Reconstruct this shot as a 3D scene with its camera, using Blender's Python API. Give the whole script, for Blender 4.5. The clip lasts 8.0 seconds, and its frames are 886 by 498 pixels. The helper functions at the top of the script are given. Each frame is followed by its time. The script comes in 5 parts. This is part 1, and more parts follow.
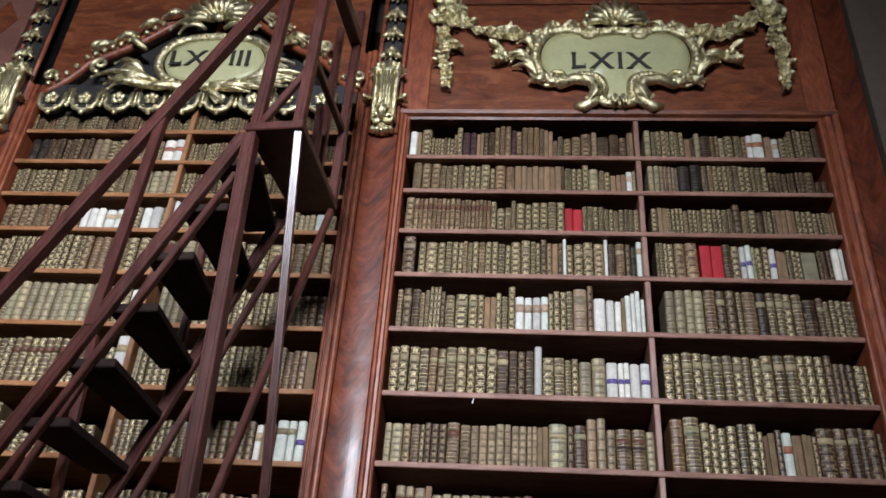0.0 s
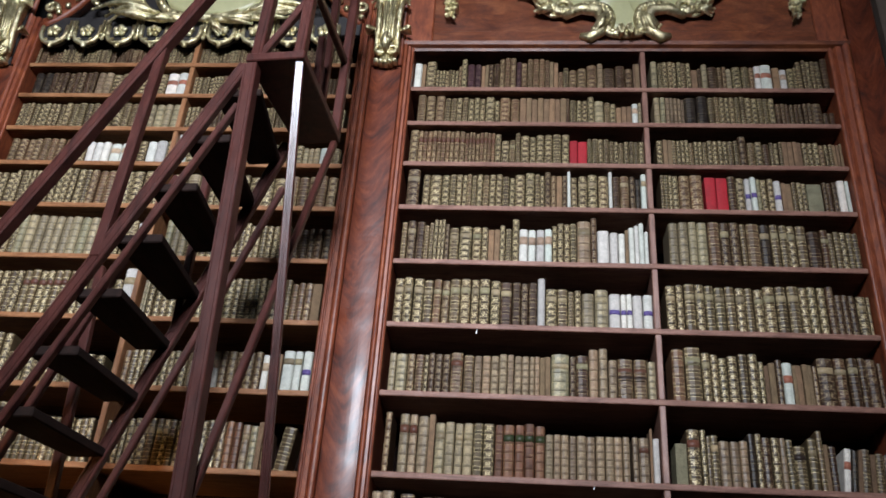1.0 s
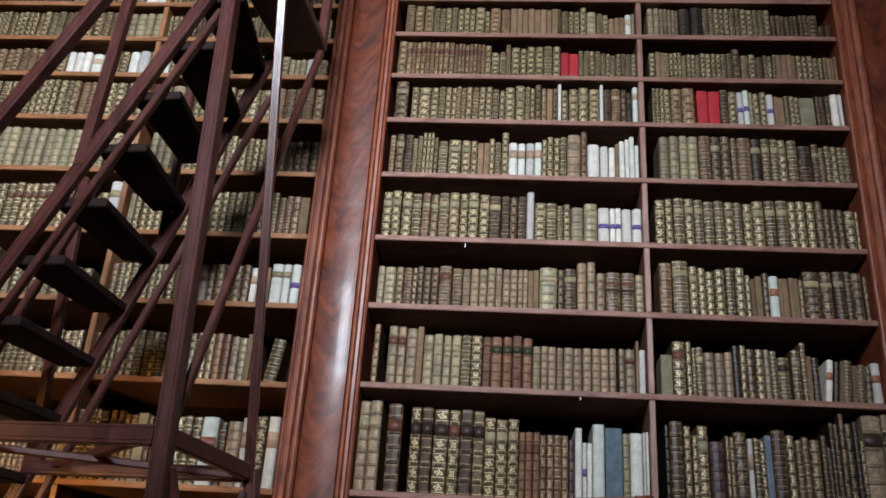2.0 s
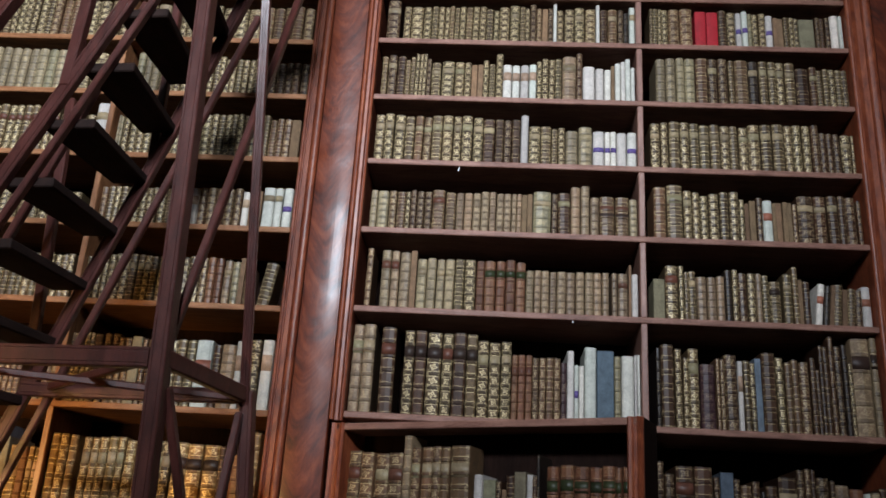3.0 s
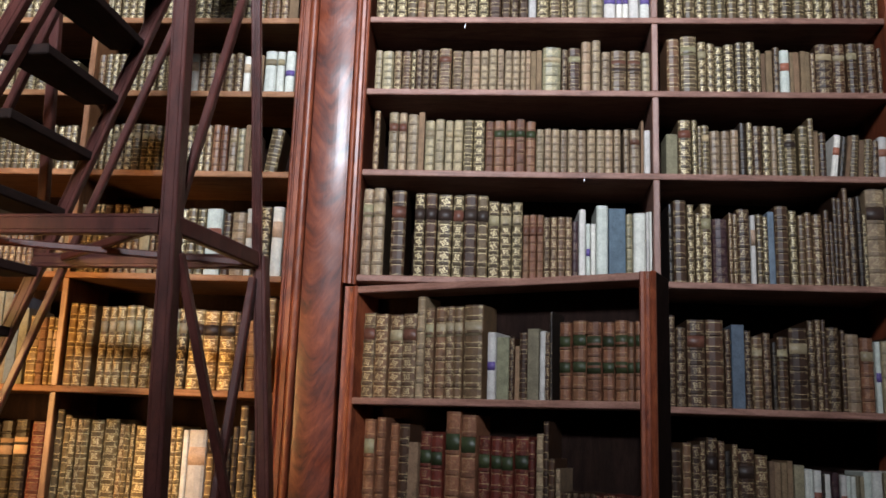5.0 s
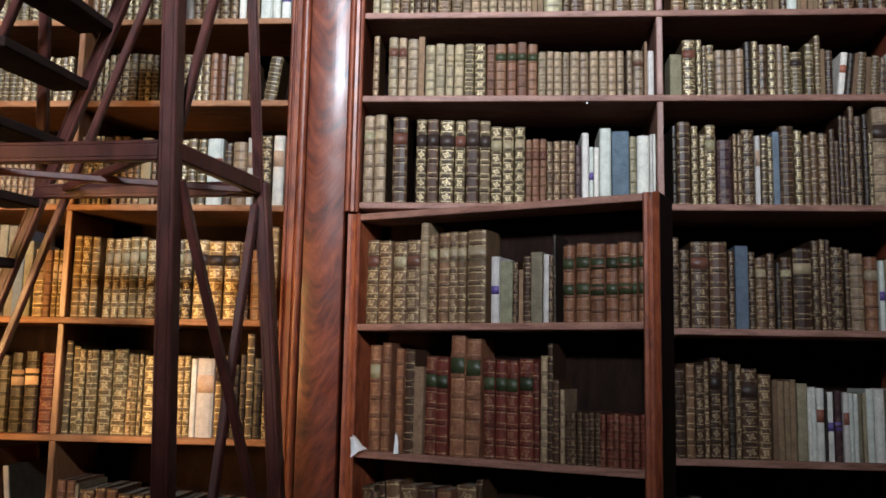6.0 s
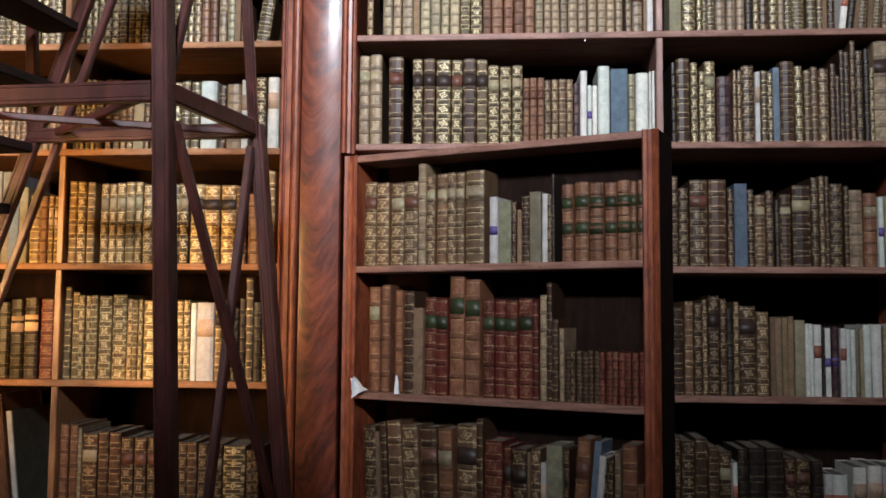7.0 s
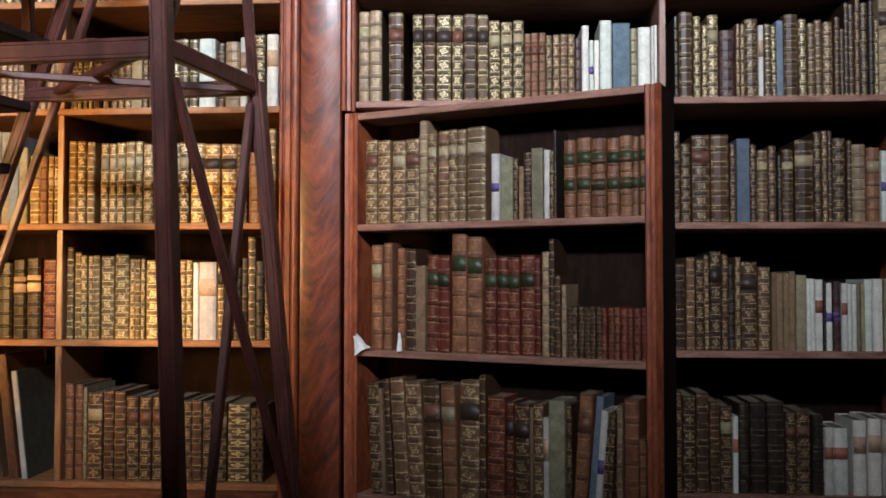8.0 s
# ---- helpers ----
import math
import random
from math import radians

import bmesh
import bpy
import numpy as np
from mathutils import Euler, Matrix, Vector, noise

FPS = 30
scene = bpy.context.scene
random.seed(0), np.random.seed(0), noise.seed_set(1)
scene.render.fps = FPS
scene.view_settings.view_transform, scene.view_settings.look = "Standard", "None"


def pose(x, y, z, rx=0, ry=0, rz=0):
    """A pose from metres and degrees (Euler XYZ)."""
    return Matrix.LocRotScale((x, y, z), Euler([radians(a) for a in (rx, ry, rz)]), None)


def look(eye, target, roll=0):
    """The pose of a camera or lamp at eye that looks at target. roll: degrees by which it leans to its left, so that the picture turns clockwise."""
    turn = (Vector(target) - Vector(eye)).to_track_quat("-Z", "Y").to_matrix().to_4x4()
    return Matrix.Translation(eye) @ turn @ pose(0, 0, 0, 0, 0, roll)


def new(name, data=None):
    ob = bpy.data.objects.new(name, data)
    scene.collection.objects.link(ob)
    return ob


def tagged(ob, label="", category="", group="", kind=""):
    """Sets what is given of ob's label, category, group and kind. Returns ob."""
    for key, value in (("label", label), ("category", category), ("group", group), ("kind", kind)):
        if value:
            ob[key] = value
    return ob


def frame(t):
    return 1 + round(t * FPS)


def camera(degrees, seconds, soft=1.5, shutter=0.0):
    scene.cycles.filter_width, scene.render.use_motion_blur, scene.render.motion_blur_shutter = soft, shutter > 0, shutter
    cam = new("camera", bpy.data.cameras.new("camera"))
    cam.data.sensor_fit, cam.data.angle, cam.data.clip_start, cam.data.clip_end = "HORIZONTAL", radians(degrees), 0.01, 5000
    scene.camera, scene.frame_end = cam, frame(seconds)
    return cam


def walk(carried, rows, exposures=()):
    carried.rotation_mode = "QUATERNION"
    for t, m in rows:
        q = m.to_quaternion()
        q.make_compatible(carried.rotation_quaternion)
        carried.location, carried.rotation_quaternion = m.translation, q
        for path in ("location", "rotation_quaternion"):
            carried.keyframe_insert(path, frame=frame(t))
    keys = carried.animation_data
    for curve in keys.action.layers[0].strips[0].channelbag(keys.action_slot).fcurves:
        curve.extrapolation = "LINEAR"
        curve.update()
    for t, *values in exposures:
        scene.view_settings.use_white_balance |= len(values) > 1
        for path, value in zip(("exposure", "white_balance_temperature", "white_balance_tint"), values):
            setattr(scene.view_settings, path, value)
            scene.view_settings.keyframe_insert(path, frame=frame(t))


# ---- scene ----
cam = camera(52.3, 8.0, 1.7)
# seconds, place of the eye, point looked at, roll
PATH = [
    (0, (0.006, -0.084, 1.655), (-0.159, 1.582, 2.749), 4.1),
    (0.5, (0.007, -0.079, 1.647), (-0.164, 1.621, 2.686), 4.0),
    (1, (0.034, -0.077, 1.629), (-0.151, 1.659, 2.606), 4.2),
    (1.5, (0.037, -0.059, 1.61), (-0.135, 1.716, 2.515), 3.9),
    (3, (0.017, -0.021, 1.599), (-0.11, 1.857, 2.277), 3.5),
    (3.5, (0.005, -0.007, 1.595), (-0.114, 1.892, 2.213), 2.8),
    (4, (0.013, -0.002, 1.592), (-0.12, 1.918, 2.135), 2.7),
    (4.5, (0.008, 0.01, 1.589), (-0.125, 1.948, 2.062), 2.4),
    (6, (0.02, 0.034, 1.537), (-0.127, 2.011, 1.802), 1.1),
    (6.5, (0.022, 0.044, 1.52), (-0.121, 2.027, 1.729), 0.7),
    (7, (0.014, 0.049, 1.517), (-0.125, 2.039, 1.666), 0.4),
    (7.5, (0.01, 0.052, 1.508), (-0.131, 2.044, 1.61), 0.2),
    (8, (0.006, 0.052, 1.503), (-0.132, 2.047, 1.567), 0.0),
]
walk(cam, [(t, look(eye, target, roll)) for t, eye, target, roll in PATH],
     exposures=((0.0, -0.2), (1.5, -0.26), (3.2, -0.32), (3.8, -0.18), (4.5, 0.08), (6.5, 0.38), (8.0, 0.66)))

# ---- light ----
WALL_Y = 3.3          # front plane of the bookcases
world = bpy.data.worlds.new("sky")
scene.world = world
world.use_nodes = True
sky = world.node_tree.nodes.new("ShaderNodeTexSky")
sky.sky_type = "NISHITA"
sky.sun_disc = False
sky.sun_elevation, sky.sun_rotation = radians(40), radians(200)
world.node_tree.links.new(sky.outputs[0], world.node_tree.nodes["Background"].inputs[0])
world.node_tree.nodes["Background"].inputs[1].default_value = 0.08


def area_lamp(name, m, sx, sy, watts, colour):
    data = bpy.data.lights.new(name, "AREA")
    data.shape, data.size, data.size_y, data.energy, data.color = "RECTANGLE", sx, sy, watts, colour
    ob = new(name, data)
    ob.matrix_world = m
    return ob


# daylight in the high window behind, and a warm lamp close to the lower shelves of the arched case
area_lamp("window_light", look((-0.3, -4.2, 5.15), (-0.4, 3.3, 3.3)), 1.5, 1.2, 1420, (0.85, 0.93, 1.06))
spot = bpy.data.lights.new("warm_lamp_light", "SPOT")
spot.energy, spot.color, spot.spot_size, spot.spot_blend, spot.shadow_soft_size = 720, (1.0, 0.57, 0.21), radians(36), 1.0, 0.40
new("warm_lamp_light", spot).matrix_world = look((-2.9, 0.6, 1.72), (-1.58, 3.3, 1.74))


# ---- materials ----
def material(name):
    m = bpy.data.materials.new(name)
    m.use_nodes = True
    nt = m.node_tree
    return m, nt.nodes, nt.links, nt.nodes["Principled BSDF"]


def mth(n, l, op, a, b=0.5, clamp=False):
    q = n.new("ShaderNodeMath")
    q.operation, q.use_clamp = op, clamp
    for i, v in enumerate((a, b)):
        if isinstance(v, (int, float)):
            q.inputs[i].default_value = v
        else:
            l.new(v, q.inputs[i])
    return q.outputs[0]


def noise_tex(n, l, vec, scale, detail=4.0, rough=0.6, distort=0.0):
    q = n.new("ShaderNodeTexNoise")
    q.inputs["Scale"].default_value, q.inputs["Detail"].default_value = scale, detail
    q.inputs["Roughness"].default_value, q.inputs["Distortion"].default_value = rough, distort
    if vec is not None:
        l.new(vec, q.inputs["Vector"])
    return q.outputs["Fac"]


def ramp(n, l, fac, stops):
    q = n.new("ShaderNodeValToRGB")
    e = q.color_ramp.elements
    while len(e) < len(stops):
        e.new(0.5)
    for s, (p, c) in zip(e, stops):
        s.position, s.color = p, (*c, 1)
    l.new(fac, q.inputs[0])
    return q.outputs[0]


def mix(n, l, fac, a, b, mode="MIX"):
    q = n.new("ShaderNodeMix")
    q.data_type, q.blend_type = "RGBA", mode
    for i, v in ((0, fac), (6, a), (7, b)):
        if isinstance(v, (int, float)):
            q.inputs[i].default_value = v
        elif isinstance(v, tuple):
            q.inputs[i].default_value = (*v, 1)
        else:
            l.new(v, q.inputs[i])
    return q.outputs[2]


def coords(n, l, scale=(1, 1, 1), rot=(0, 0, 0), what="Object", shift=False):
    tc, mp = n.new("ShaderNodeTexCoord"), n.new("ShaderNodeMapping")
    mp.inputs["Scale"].default_value = scale
    mp.inputs["Rotation"].default_value = rot
    l.new(tc.outputs[what], mp.inputs["Vector"])
    if shift:
        oi, ad = n.new("ShaderNodeObjectInfo"), n.new("ShaderNodeVectorMath")
        ml = mth(n, l, "MULTIPLY", oi.outputs["Random"], 37.0)
        l.new(mp.outputs[0], ad.inputs[0])
        l.new(ml, ad.inputs[1])
        return ad.outputs[0]
    return mp.outputs[0]


def bump(n, l, bsdf, height, strength, dist):
    q = n.new("ShaderNodeBump")
    q.inputs["Strength"].default_value, q.inputs["Distance"].default_value = strength, dist
    l.new(height, q.inputs["Height"])
    l.new(q.outputs[0], bsdf.inputs["Normal"])


def wood(name, dark, mid, light, scale, rough, coat=0.3, figure=1.0, spec=0.5, polish=0.22):
    """Varnished timber: flame figure stretched along the grain, pores, dull wear patches."""
    m, n, l, b = material(name)
    v = coords(n, l, scale, shift=True)
    a = noise_tex(n, l, v, 2.2, 5, 0.6, 1.6 * figure)
    c = noise_tex(n, l, v, 9.0, 6, 0.65, 0.4)
    d = noise_tex(n, l, v, 60.0, 3, 0.6, 0.0)
    s = mth(n, l, "ADD", mth(n, l, "MULTIPLY", a, 0.6), mth(n, l, "MULTIPLY", c, 0.4))
    col = ramp(n, l, s, ((0.34, dark), (0.5, mid), (0.66, light)))
    pore = ramp(n, l, d, ((0.35, (0.45, 0.4, 0.4)), (0.55, (1, 1, 1))))
    l.new(mix(n, l, 0.55, col, pore, "MULTIPLY"), b.inputs["Base Color"])
    w = noise_tex(n, l, coords(n, l), 7.0, 5, 0.7)
    l.new(mth(n, l, "ADD", mth(n, l, "MULTIPLY", w, 0.35), rough - 0.17), b.inputs["Roughness"])
    b.inputs["Coat Weight"].default_value, b.inputs["Coat Roughness"].default_value = coat, polish
    b.inputs["Specular IOR Level"].default_value = spec
    bump(n, l, b, mth(n, l, "ADD", mth(n, l, "MULTIPLY", d, 0.5), mth(n, l, "MULTIPLY", w, 2.0)), 0.22, 0.004)
    return m


WOOD = wood("walnut_veneer", (0.095, 0.018, 0.008), (0.215, 0.050, 0.019), (0.33, 0.090, 0.033), (7, 7, 2.2), 0.50, 0.06, 1.3)
WOOD_H = wood("walnut_panel", (0.068, 0.016, 0.007), (0.155, 0.041, 0.016), (0.275, 0.088, 0.033), (1.6, 6, 5), 0.40, 0.22, 1.2)
SHELF = wood("shelf_timber", (0.125, 0.054, 0.037), (0.25, 0.122, 0.087), (0.36, 0.190, 0.138), (1.5, 9, 12), 0.5, 0.0, 1.0, 0.25)
SHELF_W = wood("warm_shelf_timber", (0.150, 0.058, 0.024), (0.30, 0.130, 0.055), (0.42, 0.205, 0.095), (1.5, 9, 12), 0.5, 0.0, 1.0, 0.25)
SHELF_WV = wood("warm_upright_timber", (0.150, 0.058, 0.024), (0.30, 0.130, 0.055), (0.42, 0.205, 0.095), (12, 9, 1.5), 0.42, 0.08)
SHELF_V = wood("shelf_upright_timber", (0.125, 0.054, 0.037), (0.25, 0.122, 0.087), (0.36, 0.190, 0.138), (12, 9, 1.5), 0.45, 0.05)
LADDER = wood("ladder_timber", (0.032, 0.010, 0.008), (0.062, 0.018, 0.014), (0.096, 0.030, 0.023), (9, 9, 2.0), 0.38, 0.20, 0.5, 0.34, 0.2)
# darker copy of the ladder timber: the treads' underside shade is in the colour
TREAD_SHADE = wood("shaded_tread_timber", (0.010, 0.006, 0.005), (0.018, 0.010, 0.008), (0.030, 0.015, 0.012), (9, 2, 9), 0.75, 0.0, 0.5, 0.12)
# near-black, so the shade behind the books is put into the colour
BACK_SHADE = wood("back_board", (0.008, 0.004, 0.0035), (0.015, 0.008, 0.006), (0.024, 0.012, 0.009), (8, 8, 1.2), 0.8, 0.0, 1.0, 0.05)


def flame_veneer():
    """Crotch veneer laid as chevrons down a shaft, under uneven old polish."""
    m, n, l, b = material("flame_veneer")
    tc, sep, com = n.new("ShaderNodeTexCoord"), n.new("ShaderNodeSeparateXYZ"), n.new("ShaderNodeCombineXYZ")
    l.new(tc.outputs["Generated"], sep.inputs[0])
    up = mth(n, l, "MULTIPLY", sep.outputs[2], 4.53)
    only = n.new("ShaderNodeCombineXYZ")
    l.new(up, only.inputs[2])
    # the heart of the figure wanders from side to side
    heart = mth(n, l, "ADD", -0.55, mth(n, l, "MULTIPLY", noise_tex(n, l, only.outputs[0], 1.3, 2, 0.5), 1.7))
    off = mth(n, l, "SUBTRACT", sep.outputs[0], heart)
    side = mth(n, l, "SQRT", mth(n, l, "ADD", mth(n, l, "MULTIPLY", off, off), 0.02))
    z = mth(n, l, "SUBTRACT", up, mth(n, l, "MULTIPLY", side, 0.25))
    l.new(mth(n, l, "MULTIPLY", off, 0.11), com.inputs[0])
    l.new(z, com.inputs[2])
    v = com.outputs[0]
    a, c = noise_tex(n, l, v, 6.0, 4, 0.55, 1.6), noise_tex(n, l, v, 26.0, 4, 0.6, 1.0)
    d = noise_tex(n, l, coords(n, l, (9, 9, 1)), 60.0, 3, 0.6)
    s = mth(n, l, "ADD", mth(n, l, "MULTIPLY", a, 0.6), mth(n, l, "MULTIPLY", c, 0.4))
    col = ramp(n, l, s, ((0.36, (0.042, 0.010, 0.006)), (0.5, (0.112, 0.024, 0.010)), (0.66, (0.200, 0.050, 0.020))))
    pore = ramp(n, l, d, ((0.35, (0.6, 0.55, 0.55)), (0.55, (1, 1, 1))))
    l.new(mix(n, l, 0.5, col, pore, "MULTIPLY"), b.inputs["Base Color"])
    w = noise_tex(n, l, coords(n, l), 8.0, 3, 0.55)
    l.new(mth(n, l, "ADD", mth(n, l, "MULTIPLY", w, 0.6), 0.15), b.inputs["Roughness"])
    b.inputs["Specular IOR Level"].default_value = 0.24
    b.inputs["Coat Weight"].default_value, b.inputs["Coat Roughness"].default_value = 0.12, 0.18
    bump(n, l, b, mth(n, l, "ADD", mth(n, l, "MULTIPLY", w, 2.0), mth(n, l, "MULTIPLY", c, 0.2)), 0.28, 0.005)
    return m


FLAME = flame_veneer()


def gold_leaf():
    m, n, l, b = material("gold_leaf")
    a = noise_tex(n, l, coords(n, l), 30.0, 5, 0.7)
    k = noise_tex(n, l, coords(n, l), 140.0, 3, 0.6)
    l.new(ramp(n, l, a, ((0.3, (0.13, 0.088, 0.040)), (0.45, (0.58, 0.49, 0.27)), (0.66, (0.92, 0.84, 0.58)))), b.inputs["Base Color"])
    b.inputs["Metallic"].default_value = 0.9
    l.new(mth(n, l, "ADD", mth(n, l, "MULTIPLY", a, 0.3), 0.22), b.inputs["Roughness"])
    bump(n, l, b, mth(n, l, "ADD", a, mth(n, l, "MULTIPLY", k, 0.5)), 0.6, 0.009)
    return m


def plain(name, colour, rough, vary=0.25, scale=12.0, metal=0.0, bumps=0.1, coat=0.0):
    m, n, l, b = material(name)
    v = coords(n, l, shift=True)
    a, c = noise_tex(n, l, v, scale, 6, 0.65), noise_tex(n, l, v, scale * 9, 4, 0.6)
    s = mth(n, l, "ADD", mth(n, l, "MULTIPLY", a, 0.65), mth(n, l, "MULTIPLY", c, 0.35))
    lo, hi = tuple(x * (1 - vary) for x in colour), tuple(min(1, x * (1 + vary)) for x in colour)
    l.new(ramp(n, l, s, ((0.33, lo), (0.67, hi))), b.inputs["Base Color"])
    b.inputs["Roughness"].default_value, b.inputs["Metallic"].default_value = rough, metal
    b.inputs["Coat Weight"].default_value = coat
    bump(n, l, b, s, bumps, 0.003)
    return m


GOLD = gold_leaf()
PLAQUE = plain("plaque_paint", (0.42, 0.40, 0.215), 0.38, 0.12, 6.0, 0.0, 0.05, 0.3)
INK = plain("black_lettering", (0.02, 0.018, 0.015), 0.5, 0.2)
BLACK = plain("blackened_timber", (0.020, 0.017, 0.017), 0.5, 0.35, 9.0)
PLASTER = plain("stone_plaster", (0.092, 0.066, 0.050), 0.8, 0.22, 2.5, 0.0, 0.3)
STONE = plain("floor_marble", (0.075, 0.050, 0.040), 0.3, 0.3, 2.0)
PAPER = plain("paper", (0.78, 0.78, 0.77), 0.8, 0.08)
PAGES = plain("page_edges", (0.13, 0.105, 0.075), 0.85, 0.3, 60.0)
MAUVE = plain("mauve_veneer", (0.150, 0.062, 0.046), 0.45, 0.3, 5.0, 0.0, 0.1, 0.1)
CEIL = plain("ceiling_plaster", (0.16, 0.122, 0.092), 0.85, 0.15, 2.0)


def leather(name, base, gilt=0.5, vary=0.3, rough=0.45, orn=1.0, gold=(0.46, 0.36, 0.19)):
    """Book leather with gilt tooling: lines beside the raised bands, an ornament in each panel, rubbed away in places."""
    m, n, l, b = material(name)
    oi, gi = n.new("ShaderNodeObjectInfo"), n.new("ShaderNodeNewGeometry")
    rnd = mth(n, l, "FRACT", mth(n, l, "ADD", oi.outputs["Random"], gi.outputs["Random Per Island"]))
    v = coords(n, l, shift=True)
    a, c = noise_tex(n, l, v, 26.0, 5, 0.65), noise_tex(n, l, v, 170.0, 3, 0.6)
    s = mth(n, l, "ADD", mth(n, l, "MULTIPLY", a, 0.6), mth(n, l, "MULTIPLY", c, 0.4))
    lo, hi = tuple(x * (1 - vary) * 0.75 for x in base), tuple(min(1, x * (1 + vary)) for x in base)
    col = ramp(n, l, s, ((0.36, lo), (0.64, hi)))
    tint = ramp(n, l, rnd, ((0.0, (0.62, 0.58, 0.55)), (0.35, (1.0, 0.93, 0.86)), (0.7, (0.85, 0.9, 0.8)), (1.0, (1.25, 1.12, 1.0))))
    col = mix(n, l, 1.0, col, tint, "MULTIPLY")
    uv = n.new("ShaderNodeUVMap")
    uv.uv_map = "spine"
    sep = n.new("ShaderNodeSeparateXYZ")
    l.new(uv.outputs[0], sep.inputs[0])
    u, w = sep.outputs[0], sep.outputs[1]
    f = mth(n, l, "FRACT", w)
    # the tool never struck quite evenly
    wob = noise_tex(n, l, v, 95.0, 2, 0.5)
    du0 = mth(n, l, "ABSOLUTE", mth(n, l, "SUBTRACT", u, 0.5))
    du = mth(n, l, "ABSOLUTE", mth(n, l, "ADD", du0, mth(n, l, "MULTIPLY", mth(n, l, "SUBTRACT", wob, 0.5), 0.28)))
    dv = mth(n, l, "ABSOLUTE", mth(n, l, "SUBTRACT", f, mth(n, l, "ADD", 0.44, mth(n, l, "MULTIPLY", wob, 0.12))))
    inside = mth(n, l, "LESS_THAN", du0, 0.47)
    line1 = mth(n, l, "LESS_THAN", mth(n, l, "ABSOLUTE", mth(n, l, "SUBTRACT", dv, 0.335)), 0.022)
    groove = mth(n, l, "GREATER_THAN", dv, 0.385)
    # ornament: a lobed flower with a pierced middle
    ang = mth(n, l, "ARCTAN2", mth(n, l, "SUBTRACT", f, 0.5), mth(n, l, "SUBTRACT", u, 0.5))
    k = n.new("ShaderNodeMath")
    k.operation = "COSINE"
    l.new(mth(n, l, "ADD", mth(n, l, "MULTIPLY", ang, 4.0), mth(n, l, "MULTIPLY", rnd, 6.0)), k.inputs[0])
    rad = mth(n, l, "SQRT", mth(n, l, "ADD", mth(n, l, "POWER", mth(n, l, "MULTIPLY", du, 0.8), 2.0), mth(n, l, "POWER", dv, 2.0)))
    lobe = mth(n, l, "ADD", 0.15, mth(n, l, "MULTIPLY", k.outputs[0], 0.06))
    ring = mth(n, l, "SUBTRACT", 0.062, mth(n, l, "ABSOLUTE", mth(n, l, "SUBTRACT", rad, lobe)))
    eye = mth(n, l, "MULTIPLY", mth(n, l, "SUBTRACT", 0.055, rad), 40.0, True)
    flower = mth(n, l, "MAXIMUM", mth(n, l, "MULTIPLY", ring, 26.0, True), eye)
    corner = mth(n, l, "MULTIPLY", mth(n, l, "GREATER_THAN", du, 0.31), mth(n, l, "GREATER_THAN", dv, 0.20))
    fl = noise_tex(n, l, v, 210.0, 2, 0.5)
    speck = mth(n, l, "GREATER_THAN", fl, 0.5)
    choice = mth(n, l, "FRACT", mth(n, l, "MULTIPLY", rnd, 13.7))
    pat = mth(n, l, "MAXIMUM", mth(n, l, "MULTIPLY", flower, mth(n, l, "GREATER_THAN", choice, 0.38)), mth(n, l, "MULTIPLY", mth(n, l, "MULTIPLY", corner, speck), 0.6))
    pat = mth(n, l, "MAXIMUM", mth(n, l, "MULTIPLY", pat, orn), line1)
    rub = mth(n, l, "MULTIPLY", mth(n, l, "SUBTRACT", mth(n, l, "ADD", a, 0.30 * gilt), 0.50), 4.0, True)
    g = mth(n, l, "MULTIPLY", mth(n, l, "MULTIPLY", pat, inside), mth(n, l, "MULTIPLY", rub, min(1.0, 0.25 + 0.75 * gilt)))
    g = mth(n, l, "MULTIPLY", g, 1.0 if gilt > 0 else 0.0)
    dark = mth(n, l, "MULTIPLY", mth(n, l, "MULTIPLY", groove, inside), 0.40 if gilt > 0 else 0.0)
    col = mix(n, l, dark, col, tuple(x * 0.28 for x in base))
    l.new(mix(n, l, g, col, gold), b.inputs["Base Color"])
    l.new(mth(n, l, "MULTIPLY", g, 0.35), b.inputs["Metallic"])
    l.new(mth(n, l, "ADD", mth(n, l, "MULTIPLY", a, 0.35), rough - 0.16), b.inputs["Roughness"])
    b.inputs["Specular IOR Level"].default_value = 0.30 if gilt > 0 else 0.2
    bump(n, l, b, mth(n, l, "ADD", s, mth(n, l, "MULTIPLY", g, 0.3)), 0.3, 0.0015)
    return m


